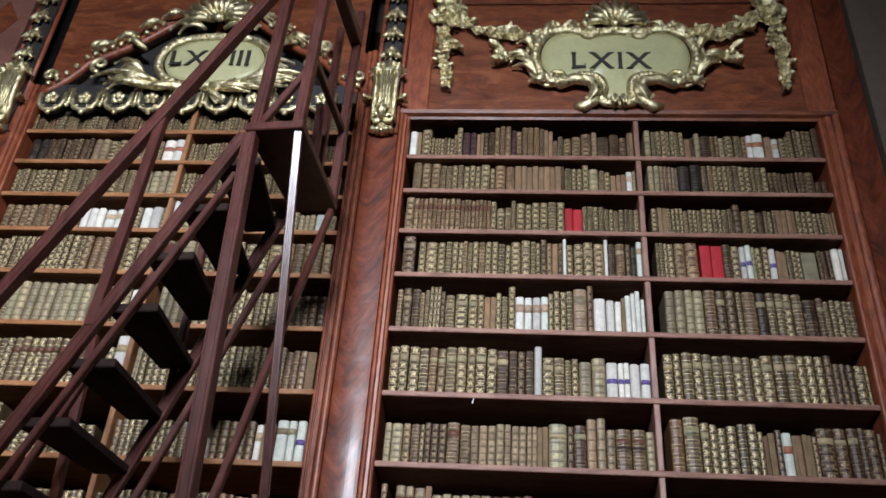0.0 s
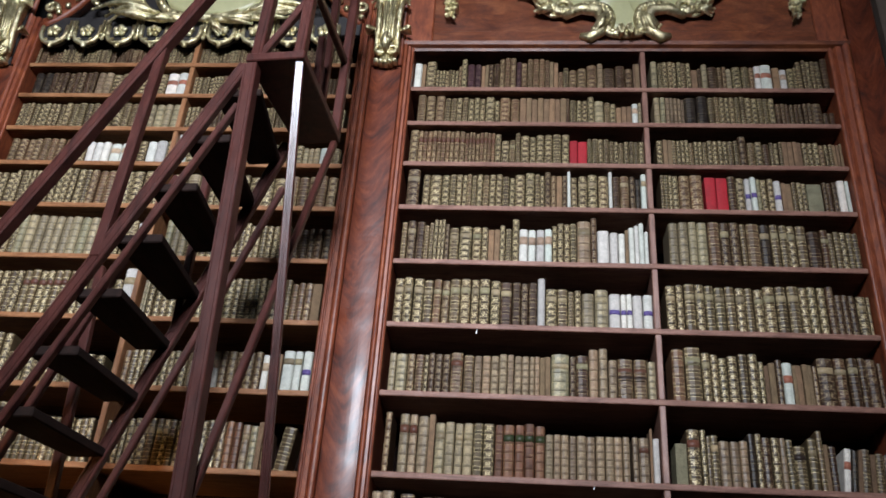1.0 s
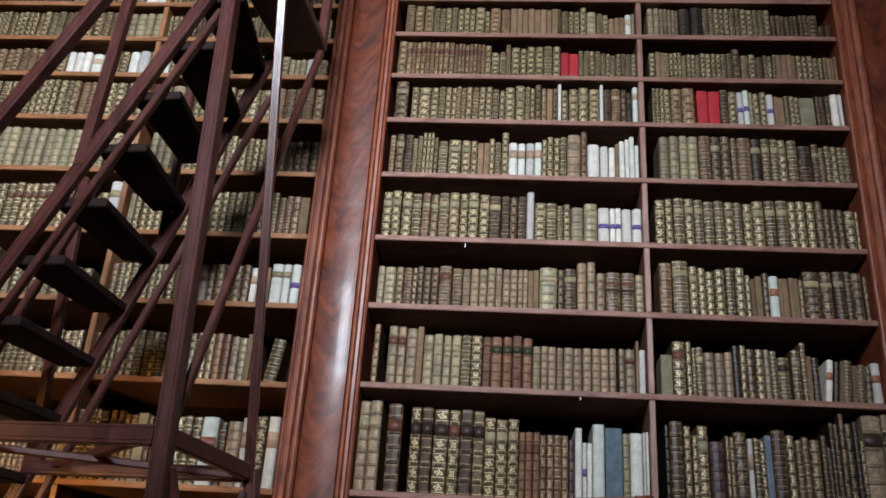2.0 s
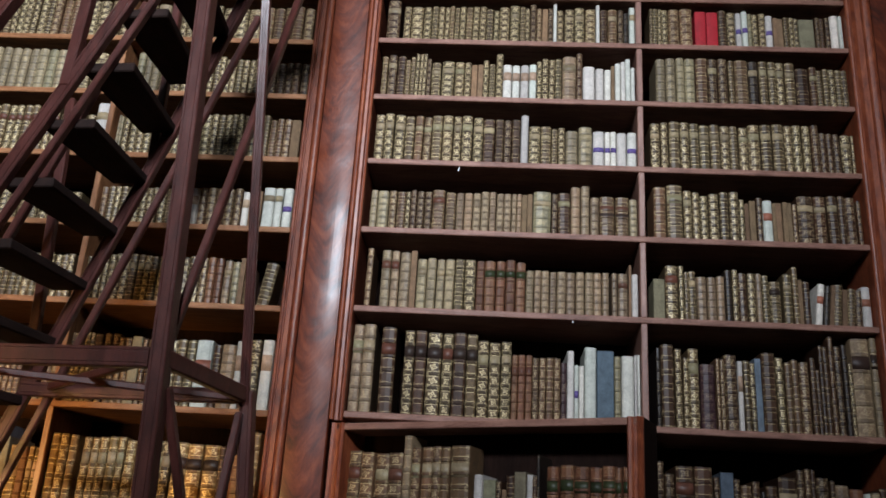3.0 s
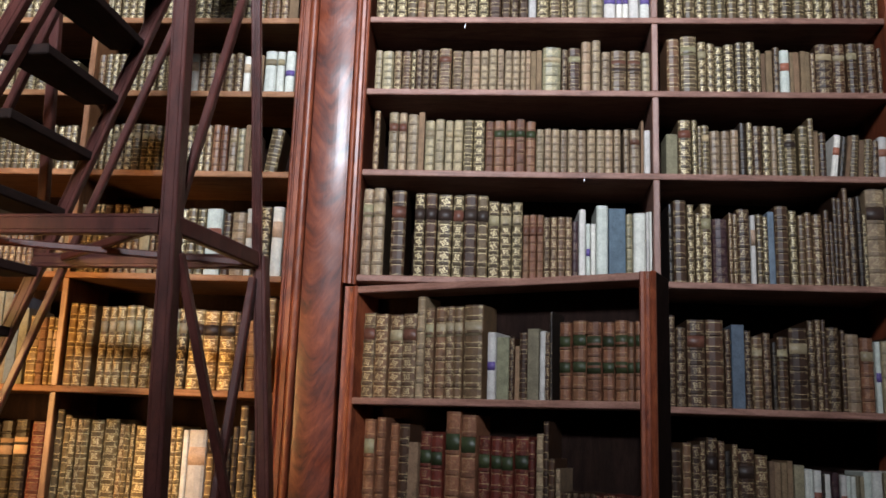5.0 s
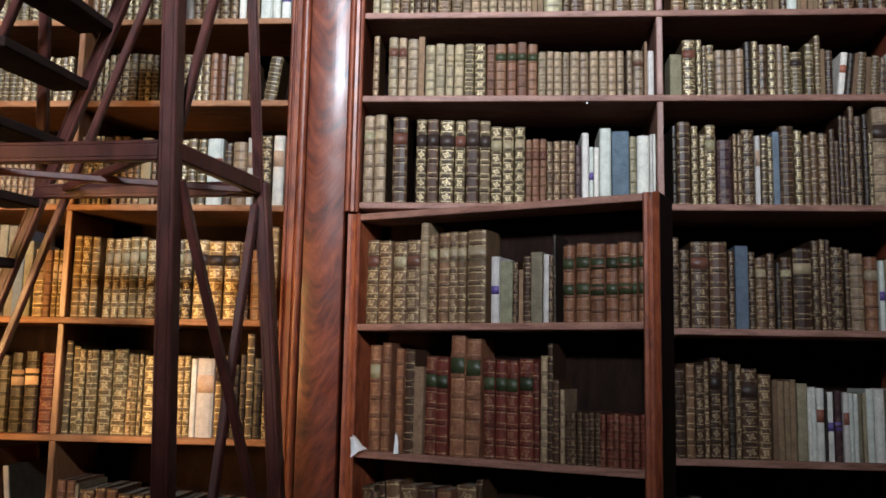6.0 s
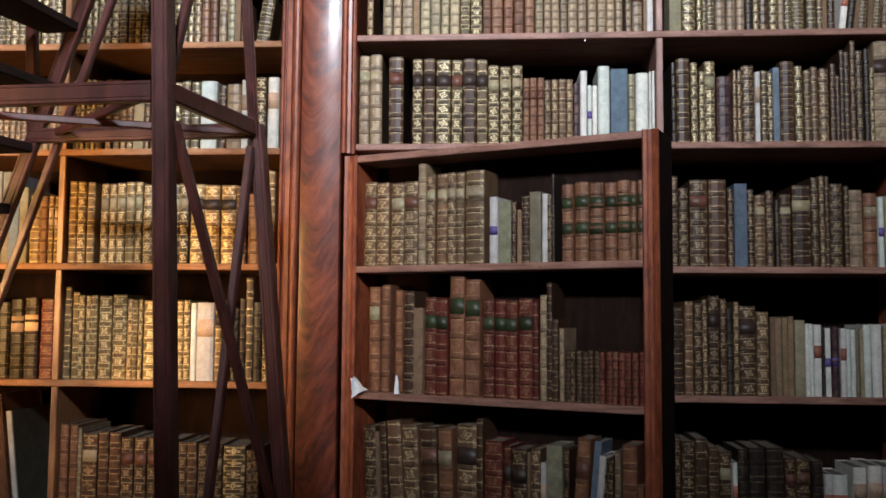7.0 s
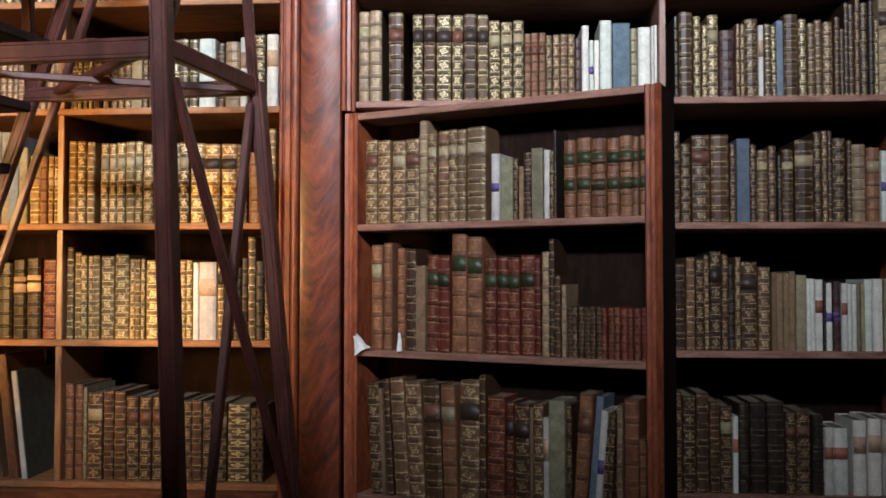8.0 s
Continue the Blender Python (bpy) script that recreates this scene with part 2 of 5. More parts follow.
# kind: leather, raised bands (0: a plain case), title pieces
LEATHER = {
    "b": leather("brown_calf", (0.128, 0.071, 0.041), 0.65, orn=0.85, gold=(0.66, 0.52, 0.28)),
    "o": leather("olive_calf", (0.104, 0.071, 0.039), 0.9, orn=1.0, gold=(0.64, 0.51, 0.28)),
    "d": leather("dark_calf", (0.058, 0.028, 0.016), 0.62, orn=0.85, gold=(0.50, 0.38, 0.21)),
    "k": leather("black_calf", (0.024, 0.016, 0.013), 0.35, orn=0.4),
    "t": leather("tan_calf", (0.235, 0.165, 0.108), 0.5, orn=0.75, gold=(0.55, 0.44, 0.25)),
    "n": leather("tan_paper", (0.215, 0.138, 0.086), 0.0, 0.2, 0.8, 0.0),
    "c": leather("cream_calf", (0.26, 0.215, 0.140), 0.6),
    "g": leather("gilt_calf", (0.205, 0.126, 0.054), 0.9, 0.45, 0.4, 0.9, (0.74, 0.58, 0.30)),
    "r": leather("red_morocco", (0.120, 0.024, 0.016), 0.55, orn=0.45),
    "a": leather("russet_calf", (0.180, 0.078, 0.044), 0.4, orn=0.4, gold=(0.50, 0.35, 0.17)),
    "e": leather("grey_green_paper", (0.22, 0.195, 0.135), 0.0, 0.2, 0.8, 0.0),
    "u": leather("blue_paper", (0.120, 0.160, 0.215), 0.0, 0.15, 0.8, 0.0),
    "p": leather("plum_cloth", (0.060, 0.026, 0.032), 0.25),
    "w": leather("white_vellum", (0.63, 0.62, 0.60), 0.0, 0.08, 0.55, 0.0),
    "s": leather("scarlet_cloth", (0.42, 0.022, 0.034), 0.0, 0.12, 0.6, 0.0),
}
TITLE = {
    "red": leather("red_label", (0.33, 0.125, 0.085), 0.4, 0.2),
    "tan": leather("tan_label", (0.50, 0.36, 0.26), 0.2, 0.2),
    "violet": leather("violet_label", (0.115, 0.080, 0.27), 0.2, 0.2),
    "green": leather("green_label", (0.032, 0.040, 0.018), 0.5, 0.2),
    "dark": leather("dark_label", (0.035, 0.022, 0.018), 0.6, 0.2),
    "rust": leather("rust_label", (0.125, 0.050, 0.034), 0.5, 0.2),
    "cream": leather("cream_label", (0.30, 0.245, 0.155), 0.1, 0.2),
}


# ---- mesh helpers ----
class Shape:
    """Vertices, faces and whether they are smooth, gathered piece by piece."""

    def __init__(self):
        self.v, self.f, self.s = [], [], []

    def add(self, verts, faces, smooth=False):
        o = len(self.v)
        self.v += [tuple(p) for p in verts]
        self.f += [tuple(i + o for i in q) for q in faces]
        self.s += [smooth] * len(faces)
        return self

    def box(self, x0, x1, y0, y1, z0, z1, c=0.003, m=None):
        """A box with chamfered edges."""
        c = min(c, abs(x1 - x0) / 3, abs(y1 - y0) / 3, abs(z1 - z0) / 3)
        bm = bmesh.new()
        bmesh.ops.create_cube(bm, size=1.0)
        for q in bm.verts:
            q.co = ((x0 + x1) / 2 + q.co.x * (x1 - x0), (y0 + y1) / 2 + q.co.y * (y1 - y0), (z0 + z1) / 2 + q.co.z * (z1 - z0))
        if c > 0:
            bmesh.ops.bevel(bm, geom=bm.edges[:], offset=c, segments=1, affect="EDGES")
        bm.verts.index_update()
        vs = [m @ q.co if m else q.co.copy() for q in bm.verts]
        self.add(vs, [[q.index for q in fc.verts] for fc in bm.faces])
        bm.free()
        return self

    def bar(self, p, q, w, d, side=(0, 1, 0), c=0.003):
        """A squared timber from p to q: w across, d along side."""
        p, q = Vector(p), Vector(q)
        z = (q - p).normalized()
        y = Vector(side)
        y = (y - z * y.dot(z)).normalized()
        x = y.cross(z)
        m = Matrix.Translation(p) @ Matrix((x, y, z)).transposed().to_4x4()
        return self.box(-w / 2, w / 2, -d / 2, d / 2, 0, (q - p).length, c, m)

    def sweep(self, profile, z0, z1, smooth=False):
        """A closed plan profile raised from z0 to z1."""
        n = len(profile)
        vs = [(x, y, z) for z in (z0, z1) for x, y in profile]
        fs = [(i, (i + 1) % n, n + (i + 1) % n, n + i) for i in range(n)]
        return self.add(vs, fs + [tuple(range(n))[::-1], tuple(range(n, 2 * n))], smooth)

    def run(self, profile, x0, x1):
        """A closed (y, z) profile carried along x."""
        n = len(profile)
        vs = [(x, y, z) for x in (x0, x1) for y, z in profile]
        fs = [(i, (i + 1) % n, n + (i + 1) % n, n + i) for i in range(n)]
        return self.add(vs, fs + [tuple(range(n))[::-1], tuple(range(n, 2 * n))])

    def tube(self, pts, radii, sides=8, flat=1.0):
        """A round moulding along points; flat presses it in y."""
        pts = [Vector(p) for p in pts]
        vs, fs = [], []
        for i, p in enumerate(pts):
            t = (pts[min(i + 1, len(pts) - 1)] - pts[max(i - 1, 0)]).normalized()
            a = Vector((0, 1, 0))
            a = (a - t * a.dot(t)).normalized() if abs(t.y) < 0.99 else Vector((1, 0, 0))
            b = t.cross(a)
            r = radii[i] if isinstance(radii, (list, tuple)) else radii
            for k in range(sides):
                g = 2 * math.pi * k / sides
                vs.append(p + a * (r * flat * math.cos(g)) + b * (r * math.sin(g)))
        for i in range(len(pts) - 1):
            for k in range(sides):
                j = (k + 1) % sides
                fs.append((i * sides + k, i * sides + j, (i + 1) * sides + j, (i + 1) * sides + k))
        fs += [tuple(range(sides))[::-1], tuple(range((len(pts) - 1) * sides, len(pts) * sides))]
        return self.add(vs, fs, True)

    def ball(self, c, rx, ry, rz, seg=8, rings=5):
        vs, fs = [], []
        for i in range(rings + 1):
            th = math.pi * i / rings
            for k in range(seg):
                g = 2 * math.pi * k / seg
                vs.append((c[0] + rx * math.sin(th) * math.cos(g), c[1] + ry * math.sin(th) * math.sin(g), c[2] + rz * math.cos(th)))
        for i in range(rings):
            for k in range(seg):
                j = (k + 1) % seg
                fs.append((i * seg + k, (i + 1) * seg + k, (i + 1) * seg + j, i * seg + j))
        return self.add(vs, fs, True)

    def leaf(self, base, angle, length, width, curl=0.5, lift=0.03, lobes=3):
        """A carved acanthus leaf on the wall: lobed edge, raised mid-rib, tip curled outward. angle: degrees from +x towards +z."""
        n, a = 6 * lobes + 5, radians(angle)
        bx, by, bz = base
        vs, fs = [], []
        for i in range(n):
            t = i / (n - 1)
            aa = a + curl * t
            cx = bx + length * t * math.cos(a + curl * t * 0.5)
            cz = bz + length * t * math.sin(a + curl * t * 0.5)
            saw = (t * (lobes + 1.5)) % 1.0
            w = width * math.sin(math.pi * min(1, 0.16 + t * 0.84)) ** 0.8 * (0.42 + 0.58 * saw ** 0.7)
            out = by - lift * math.sin(math.pi * t * 0.85) - lift * 0.8 * t ** 3
            nx, nz = -math.sin(aa), math.cos(aa)
            for q, h in ((-1, 0.35), (-0.55, 1.0), (0, 0.15), (0.55, 1.0), (1, 0.35)):
                vs.append((cx + nx * w * q / 2 + 0.25 * abs(q) * w * math.cos(aa), out - h * 0.016 - 0.004, cz + nz * w * q / 2 + 0.25 * abs(q) * w * math.sin(aa)))
            vs.append((cx, by + 0.008, cz))
        for i in range(n - 1):
            o, p = i * 6, (i + 1) * 6
            for k in range(4):
                fs.append((o + k, o + k + 1, p + k + 1, p + k))
            fs += [(o + 4, o + 5, p + 5, p + 4), (o + 5, o, p, p + 5)]
        return self.add(vs, fs, True)

    def frond(self, base, angle, length, spread=0.16, curl=1.0, r=0.016, ribs=5):
        """Carved acanthus in strands that fan out and curl over at the tips."""
        for k in range(ribs):
            q = k - (ribs - 1) / 2
            a0, ln = radians(angle) + q * spread, length * (1 - 0.13 * abs(q)) * (1.0 if k % 2 == 0 else 0.9)
            pts, rad, x, z, n = [], [], base[0], base[2], 12
            for i in range(n):
                t = i / (n - 1)
                a = a0 + curl * (t ** 2.2) * (1.0 + 0.25 * q)
                pts.append((x, base[1] - 0.030 * math.sin(math.pi * min(1, t * 1.05)) - 0.006 * (2 - abs(q)), z))
                rad.append(r * (0.75 + 0.5 * math.sin(math.pi * t * 0.9)) * (1 - 0.55 * t ** 3))
                x += ln / n * math.cos(a)
                z += ln / n * math.sin(a)
            self.tube(pts, rad, 6)
            self.ball(pts[-1], r * 0.8, r * 0.7, r * 0.8, 6, 4)
        return self

    def rosette(self, c, r, petals=6, turn=0.0):
        for k in range(petals):
            g = turn + 2 * math.pi * k / petals
            self.ball((c[0] + 0.55 * r * math.cos(g), c[1] - 0.1 * r, c[2] + 0.55 * r * math.sin(g)), 0.42 * r, 0.3 * r, 0.42 * r, 7, 4)
        return self.ball((c[0], c[1] - 0.32 * r, c[2]), 0.3 * r, 0.28 * r, 0.3 * r, 7, 4)

    def bloom(self, c, r, petals=5, turn=0.0, tip=(0.0, 0.0), cup=0.35):
        """An open carved flower: thin cupped petals with a notched rim round a seed ball, its face tipped by tip."""
        for k in range(petals):
            g = turn + 2 * math.pi * k / petals
            half = 0.92 * math.pi / petals
            top, low = [], []
            for i, d in enumerate((0.12, 0.5, 0.85, 1.0)):
                for j in (-1, -0.5, 0, 0.5, 1):
                    rim = d * (1.0 - (0.16 * abs(j) + (0.08 if j == 0 else 0)) * (i == 3))
                    a = g + half * j * (0.55 + 0.45 * min(1, d * 1.4))
                    u, v = r * rim * math.cos(a), r * rim * math.sin(a)
                    h = r * (cup * d * d + 0.16 * abs(j) * d)
                    p = (c[0] + u, c[1] - h + u * tip[0] + v * tip[1], c[2] + v)
                    top.append(p)
                    low.append((p[0], p[1] + 0.12 * r, p[2]))
            fs = []
            for i in range(3):
                for j in range(4):
                    q = i * 5 + j
                    fs += [(q, q + 1, q + 6, q + 5), (20 + q, 25 + q, 26 + q, 21 + q)]
            for j in range(4):
                fs.append((15 + j, 16 + j, 36 + j, 35 + j))
            for i in range(3):
                fs += [(i * 5, i * 5 + 5, 25 + i * 5, 20 + i * 5), (i * 5 + 9, i * 5 + 4, 24 + i * 5, 29 + i * 5)]
            self.add(top + low, fs, True)
        self.ball((c[0], c[1] - 0.14 * r, c[2]), 0.24 * r, 0.24 * r, 0.24 * r, 7, 5)
        return self

    def spiral(self, c, r, turns, start, radius, hand=1, y=0.0):
        pts, rad, n = [], [], int(14 * turns) + 4
        for i in range(n):
            t = i / (n - 1)
            g = start + hand * 2 * math.pi * turns * t
            rr = r * (1 - 0.78 * t)
            pts.append((c[0] + rr * math.cos(g), c[1] + y - 0.012 * t, c[2] + rr * math.sin(g)))
            rad.append(radius * (1 - 0.45 * t))
        return self.tube(pts, rad, 8)

    def mesh(self, name, mat):
        me = bpy.data.meshes.new(name)
        me.from_pydata(self.v, [], self.f)
        me.polygons.foreach_set("use_smooth", self.s)
        me.materials.append(mat)
        me.update()
        return me


def part(name, shape, mat, parent=None, label=""):
    ob = new(name, shape.mesh(name, mat))
    if parent is not None:
        ob.parent = parent
    return tagged(ob, label)


class Carved:
    """Gilded carving on a thing: every call makes one part."""

    def __init__(self, root):
        self.root = root

    def leaf(self, *a):
        return part("leaf", Shape().leaf(*a), GOLD, self.root)

    def frond(self, *a):
        return part("leaf", Shape().frond(*a), GOLD, self.root)

    def rosette(self, *a):
        return part("flower", Shape().rosette(*a), GOLD, self.root)

    def spiral(self, *a):
        return part("scroll", Shape().spiral(*a), GOLD, self.root)

    def tube(self, *a):
        return part("scroll", Shape().tube(*a), GOLD, self.root)

    def ball(self, *a):
        return part("bead", Shape().ball(*a), GOLD, self.root)


def empty(name, label, category, group="", kind="", at=None):
    ob = new(name)
    if at is not None:
        ob.matrix_basis = at
    return tagged(ob, label, category, group, kind)


# ---- the hall ----
def hall():
    s = Shape().box(-9, 9, -2.2, 3.9, -0.2, 0.0, 0)
    tagged(part("floor", s, STONE), "polished brown marble floor of the hall", "floor", kind="structure")
    s = Shape().box(-9.2, 9.2, -2.2, 4.2, 12.0, 12.2, 0)
    tagged(part("ceiling", s, CEIL), "pale plaster ceiling high above the hall", "ceiling", kind="structure")
    s = Shape().box(-9, -2.95, 3.36, 3.9, 0, 12, 0).box(-2.95, 1.72, 3.72, 3.9, 0, 12, 0).box(-2.95, 9, 3.3, 3.72, 6.4, 12, 0)
    tagged(part("wall_north", s, PLASTER), "plaster wall behind the bookcases", "wall", kind="structure")
    s = Shape().box(1.682, 9, 3.24, 3.9, 0, 6.2, 0.01)
    tagged(part("wall_pier", s, PLASTER), "grey-brown stone pier beside the bookcase", "wall", kind="structure")
    for x, nm in ((-9.2, "wall_west"), (9.0, "wall_east")):
        s = Shape().box(x, x + 0.2, -2.2, 3.9, 0, 12, 0)
        tagged(part(nm, s, CEIL), "plain plaster side wall", "wall", kind="structure")
    # unseen opening, added so sill and right edge cut light off low and right
    x0, x1, z0, z1, y0, y1 = -1.95, 0.20, 4.11, 5.2, -2.2, -1.9
    s = Shape().box(-9, x0, y0, y1, 0, 12, 0).box(x1, 9, y0, y1, 0, 12, 0).box(x0, x1, y0, y1, 0, z0, 0).box(x0, x1, y0, y1, z1, 12, 0)
    tagged(part("wall_south", s, CEIL), "unseen plain wall, its high opening sized to shape the light", "wall", kind="structure")
    s = Shape().box(x0 - 0.7, x0 - 0.5, -4.6, y0, 3.4, 6.6, 0).box(x1 + 0.5, x1 + 0.7, -4.6, y0, 3.4, 6.6, 0).box(x0 - 0.7, x1 + 0.7, -4.6, y0, 3.2, 3.4, 0).box(x0 - 0.7, x1 + 0.7, -4.6, y0, 6.6, 6.8, 0).box(x0 - 0.7, x1 + 0.7, -4.8, -4.6, 3.2, 6.8, 0)
    tagged(part("window_recess", s, CEIL), "unseen deep recess, added to house the light behind the opening", "wall", kind="structure")
    # out of view: slab added to hold light off the top of the cases
    s = Shape().box(-9, 9, 1.7, 3.3, 6.2, 6.4, 0.01)
    tagged(part("gallery_floor", s, CEIL), "unseen gallery floor, added above the bookcases to block light", "gallery", kind="structure")


hall()

# ---- bookcases ----
RIGHT_Z = (4.410, 4.205, 3.975, 3.741, 3.467, 3.169, 2.869, 2.543, 2.135)   # middles of the board edges
LEFT_Z = (4.555, 4.360, 4.158, 3.955, 3.722, 3.455, 3.162, 2.853, 2.527, 2.122, 1.693, 1.262, 0.742)
LOW_R = (1.688, 1.233, 0.730)
BOARD = 0.024
TOP = 4.645
XL, XD, XR = -0.538, 0.568, 1.430      # opening of the case with the hinged door
LXL, LXD, LXR = -2.505, -1.648, -0.820
DEPTH = 0.36


def bookcase(name, label, x0, xd, x1, boards, top, board_mat, upright_mat):
    root = empty(name, label, "bookcase", at=pose((x0 + x1) / 2, WALL_Y, 0))
    inv = root.matrix_basis.inverted()

    def put(nm, s, mat, lab=""):
        ob = part(nm, s, mat, root, lab)
        ob.matrix_parent_inverse = inv
        return ob
    put("back_panel", Shape().box(x0 - 0.02, x1 + 0.02, WALL_Y + DEPTH, WALL_Y + DEPTH + 0.03, 0.0, top + 0.3, 0.0), BACK_SHADE, "back boards, shade put into their colour")
    for z, a, b in boards:
        put("shelf", Shape().box(a, b, WALL_Y - 0.004, WALL_Y + DEPTH, z - BOARD / 2, z + BOARD / 2, 0.003), board_mat)
    zs = sorted({z for z, a, b in boards} | {top}, reverse=True)
    for hi, lo in zip(zs, zs[1:]):
        if any(a < xd - 0.1 for z, a, b in boards if z in (hi, lo)) or lo > 2.1:
            put("divider", Shape().box(xd - 0.012, xd + 0.012, WALL_Y + 0.0, WALL_Y + DEPTH, lo + BOARD / 2, hi - (BOARD / 2 if hi != top else 0), 0.003), upright_mat)
    return root, put


right_case, put_r = bookcase("bookcase", "walnut bookcase with a moulded frame, full of old leather books", XL, XD, XR,
                             [(z, XL, XR) for z in RIGHT_Z] + [(z, XD + 0.018, XR) for z in LOW_R], TOP, SHELF, SHELF_V)
left_case, put_l = bookcase("bookcase", "arched walnut bookcase behind the ladder, full of old books", LXL, LXD, LXR,
                            [(z, LXL, LXR) for z in LEFT_Z], 5.35, SHELF_W, SHELF_WV)


def stile_profile(x0, x1, proud=0.02, back=0.30):
    """Plan of a moulded upright: a round bead, a hollow, a flat and a larger roll."""
    w, y = x1 - x0, WALL_Y
    pts = [(x0, y + back), (x0, y)]
    for k in range(7):
        g = math.pi * k / 6
        pts.append((x0 + w * (0.10 - 0.10 * math.cos(g)), y - 0.004 - 0.010 * math.sin(g)))
    pts += [(x0 + 0.24 * w, y - 0.004), (x0 + 0.28 * w, y - 0.012), (x0 + 0.34 * w, y - proud), (x0 + 0.56 * w, y - proud - 0.001), (x0 + 0.58 * w, y - proud + 0.006)]
    for k in range(9):
        g = math.pi * k / 8
        pts.append((x0 + w * (0.80 - 0.20 * math.cos(g)), y - proud + 0.004 - 0.016 * math.sin(g)))
    return pts + [(x1, y - proud + 0.006), (x1, y + back)]


def mirrored(pts, x0, x1):
    return [(x0 + x1 - x, y) for x, y in reversed(pts)]


# moulded uprights
put_r("stile", Shape().sweep(mirrored(stile_profile(-0.588, XL), -0.588, XL), 2.11, 4.70), WOOD, "moulded polished walnut upright")
put_r("stile", Shape().sweep(stile_profile(XR, 1.53), 0.0, 4.70), WOOD, "moulded polished walnut upright")
put_r("stile", Shape().sweep([(1.53, 3.6), (1.53, 3.275), (1.545, 3.262), (1.66, 3.262), (1.672, 3.28), (1.678, 3.6)], 0.0, 5.9), FLAME, "broad flame-veneered outer upright")
put_l("stile", Shape().sweep(stile_profile(LXR, -0.742), 0.0, 5.10), WOOD, "moulded polished walnut upright")
put_l("stile", Shape().sweep(mirrored(stile_profile(-2.575, LXL), -2.575, LXL), 0.0, 4.86), WOOD, "moulded polished walnut upright")
# board under the lowest row
put_r("base", Shape().box(XD - 0.01, XR, WALL_Y - 0.03, WALL_Y + 0.03, 0.0, 0.722, 0.004), WOOD_H)
put_l("base", Shape().box(LXL, LXR, WALL_Y - 0.06, WALL_Y + 0.03, 0.0, 0.729, 0.004), WOOD_H)


def frieze():
    """Panel over the right case: head moulding, field, raised border, cornice."""
    y = WALL_Y
    put_r("head_moulding", Shape().run([(y + 0.36, TOP), (y - 0.004, TOP), (y - 0.010, TOP + 0.012), (y - 0.030, TOP + 0.02), (y - 0.034, TOP + 0.04), (y - 0.018, TOP + 0.055), (y + 0.36, TOP + 0.055)], -0.588, 1.53), WOOD_H)
    put_r("frieze_panel", Shape().box(-0.588, 1.53, y + 0.004, y + 0.05, TOP + 0.055, 5.9, 0), WOOD_H, "veneered walnut panel")
    put_r("frieze_border", Shape().box(-0.588, -0.455, y - 0.012, y + 0.004, TOP + 0.055, 5.9, 0.006), WOOD)
    put_r("frieze_border", Shape().box(1.39, 1.53, y - 0.012, y + 0.004, TOP + 0.055, 5.9, 0.006), WOOD)
    put_r("frieze_border", Shape().box(-0.455, 1.39, y - 0.012, y + 0.004, TOP + 0.055, TOP + 0.125, 0.006), WOOD_H)
    put_r("frieze_border", Shape().box(-0.455, 1.39, y - 0.012, y + 0.004, 5.475, 5.9, 0.006), WOOD_H)
    put_r("cornice", Shape().run([(y + 0.04, 5.9), (y - 0.03, 5.9), (y - 0.10, 5.96), (y - 0.12, 6.03), (y - 0.25, 6.10), (y - 0.25, 6.2), (y + 0.04, 6.2)], -2.9, 1.678), WOOD_H)


frieze()


def arch_z(x):
    """Height of the shaped arch over the left case."""
    t = min(1.0, abs(x + 1.65) / 0.855)
    pts = ((0.0, 5.44), (0.3, 5.30), (0.47, 5.17), (0.60, 5.10), (0.755, 5.02), (0.81, 4.945), (0.88, 4.87), (0.94, 4.83), (1.0, 4.80))
    for (a, za), (b, zb) in zip(pts, pts[1:]):
        if t <= b:
            k = (t - a) / (b - a)
            return za + (zb - za) * k
    return 4.80


def arched_head():
    y = WALL_Y
    xs = [LXL + (LXR - LXL) * i / 40 for i in range(41)]
    # spandrel: wall of veneer above the arch
    v, f = [], []
    for x in xs:
        z = arch_z(x)
        v += [(x, y - 0.0, z), (x, y - 0.0, 5.9), (x, y + 0.05, z), (x, y + 0.05, 5.9)]
    for i in range(40):
        o, p = 4 * i, 4 * i + 4
        f += [(o, p, p + 1, o + 1), (o + 2, o + 3, p + 3, p + 2), (o, o + 2, p + 2, p)]
    put_l("spandrel", Shape().add(v, f), WOOD_H, "veneered walnut spandrel")
    for off, r in ((0.0, 0.022), (0.035, 0.014)):
        put_l("arch_moulding", Shape().tube([(x, y - 0.012, arch_z(x) + off) for x in xs], r, 8), WOOD, "curved walnut moulding")
    put_l("tympanum", Shape().box(LXL, LXR, y + 0.05, y + 0.08, 4.76, 5.62, 0), BLACK, "blackened board behind the gilding")


arched_head()


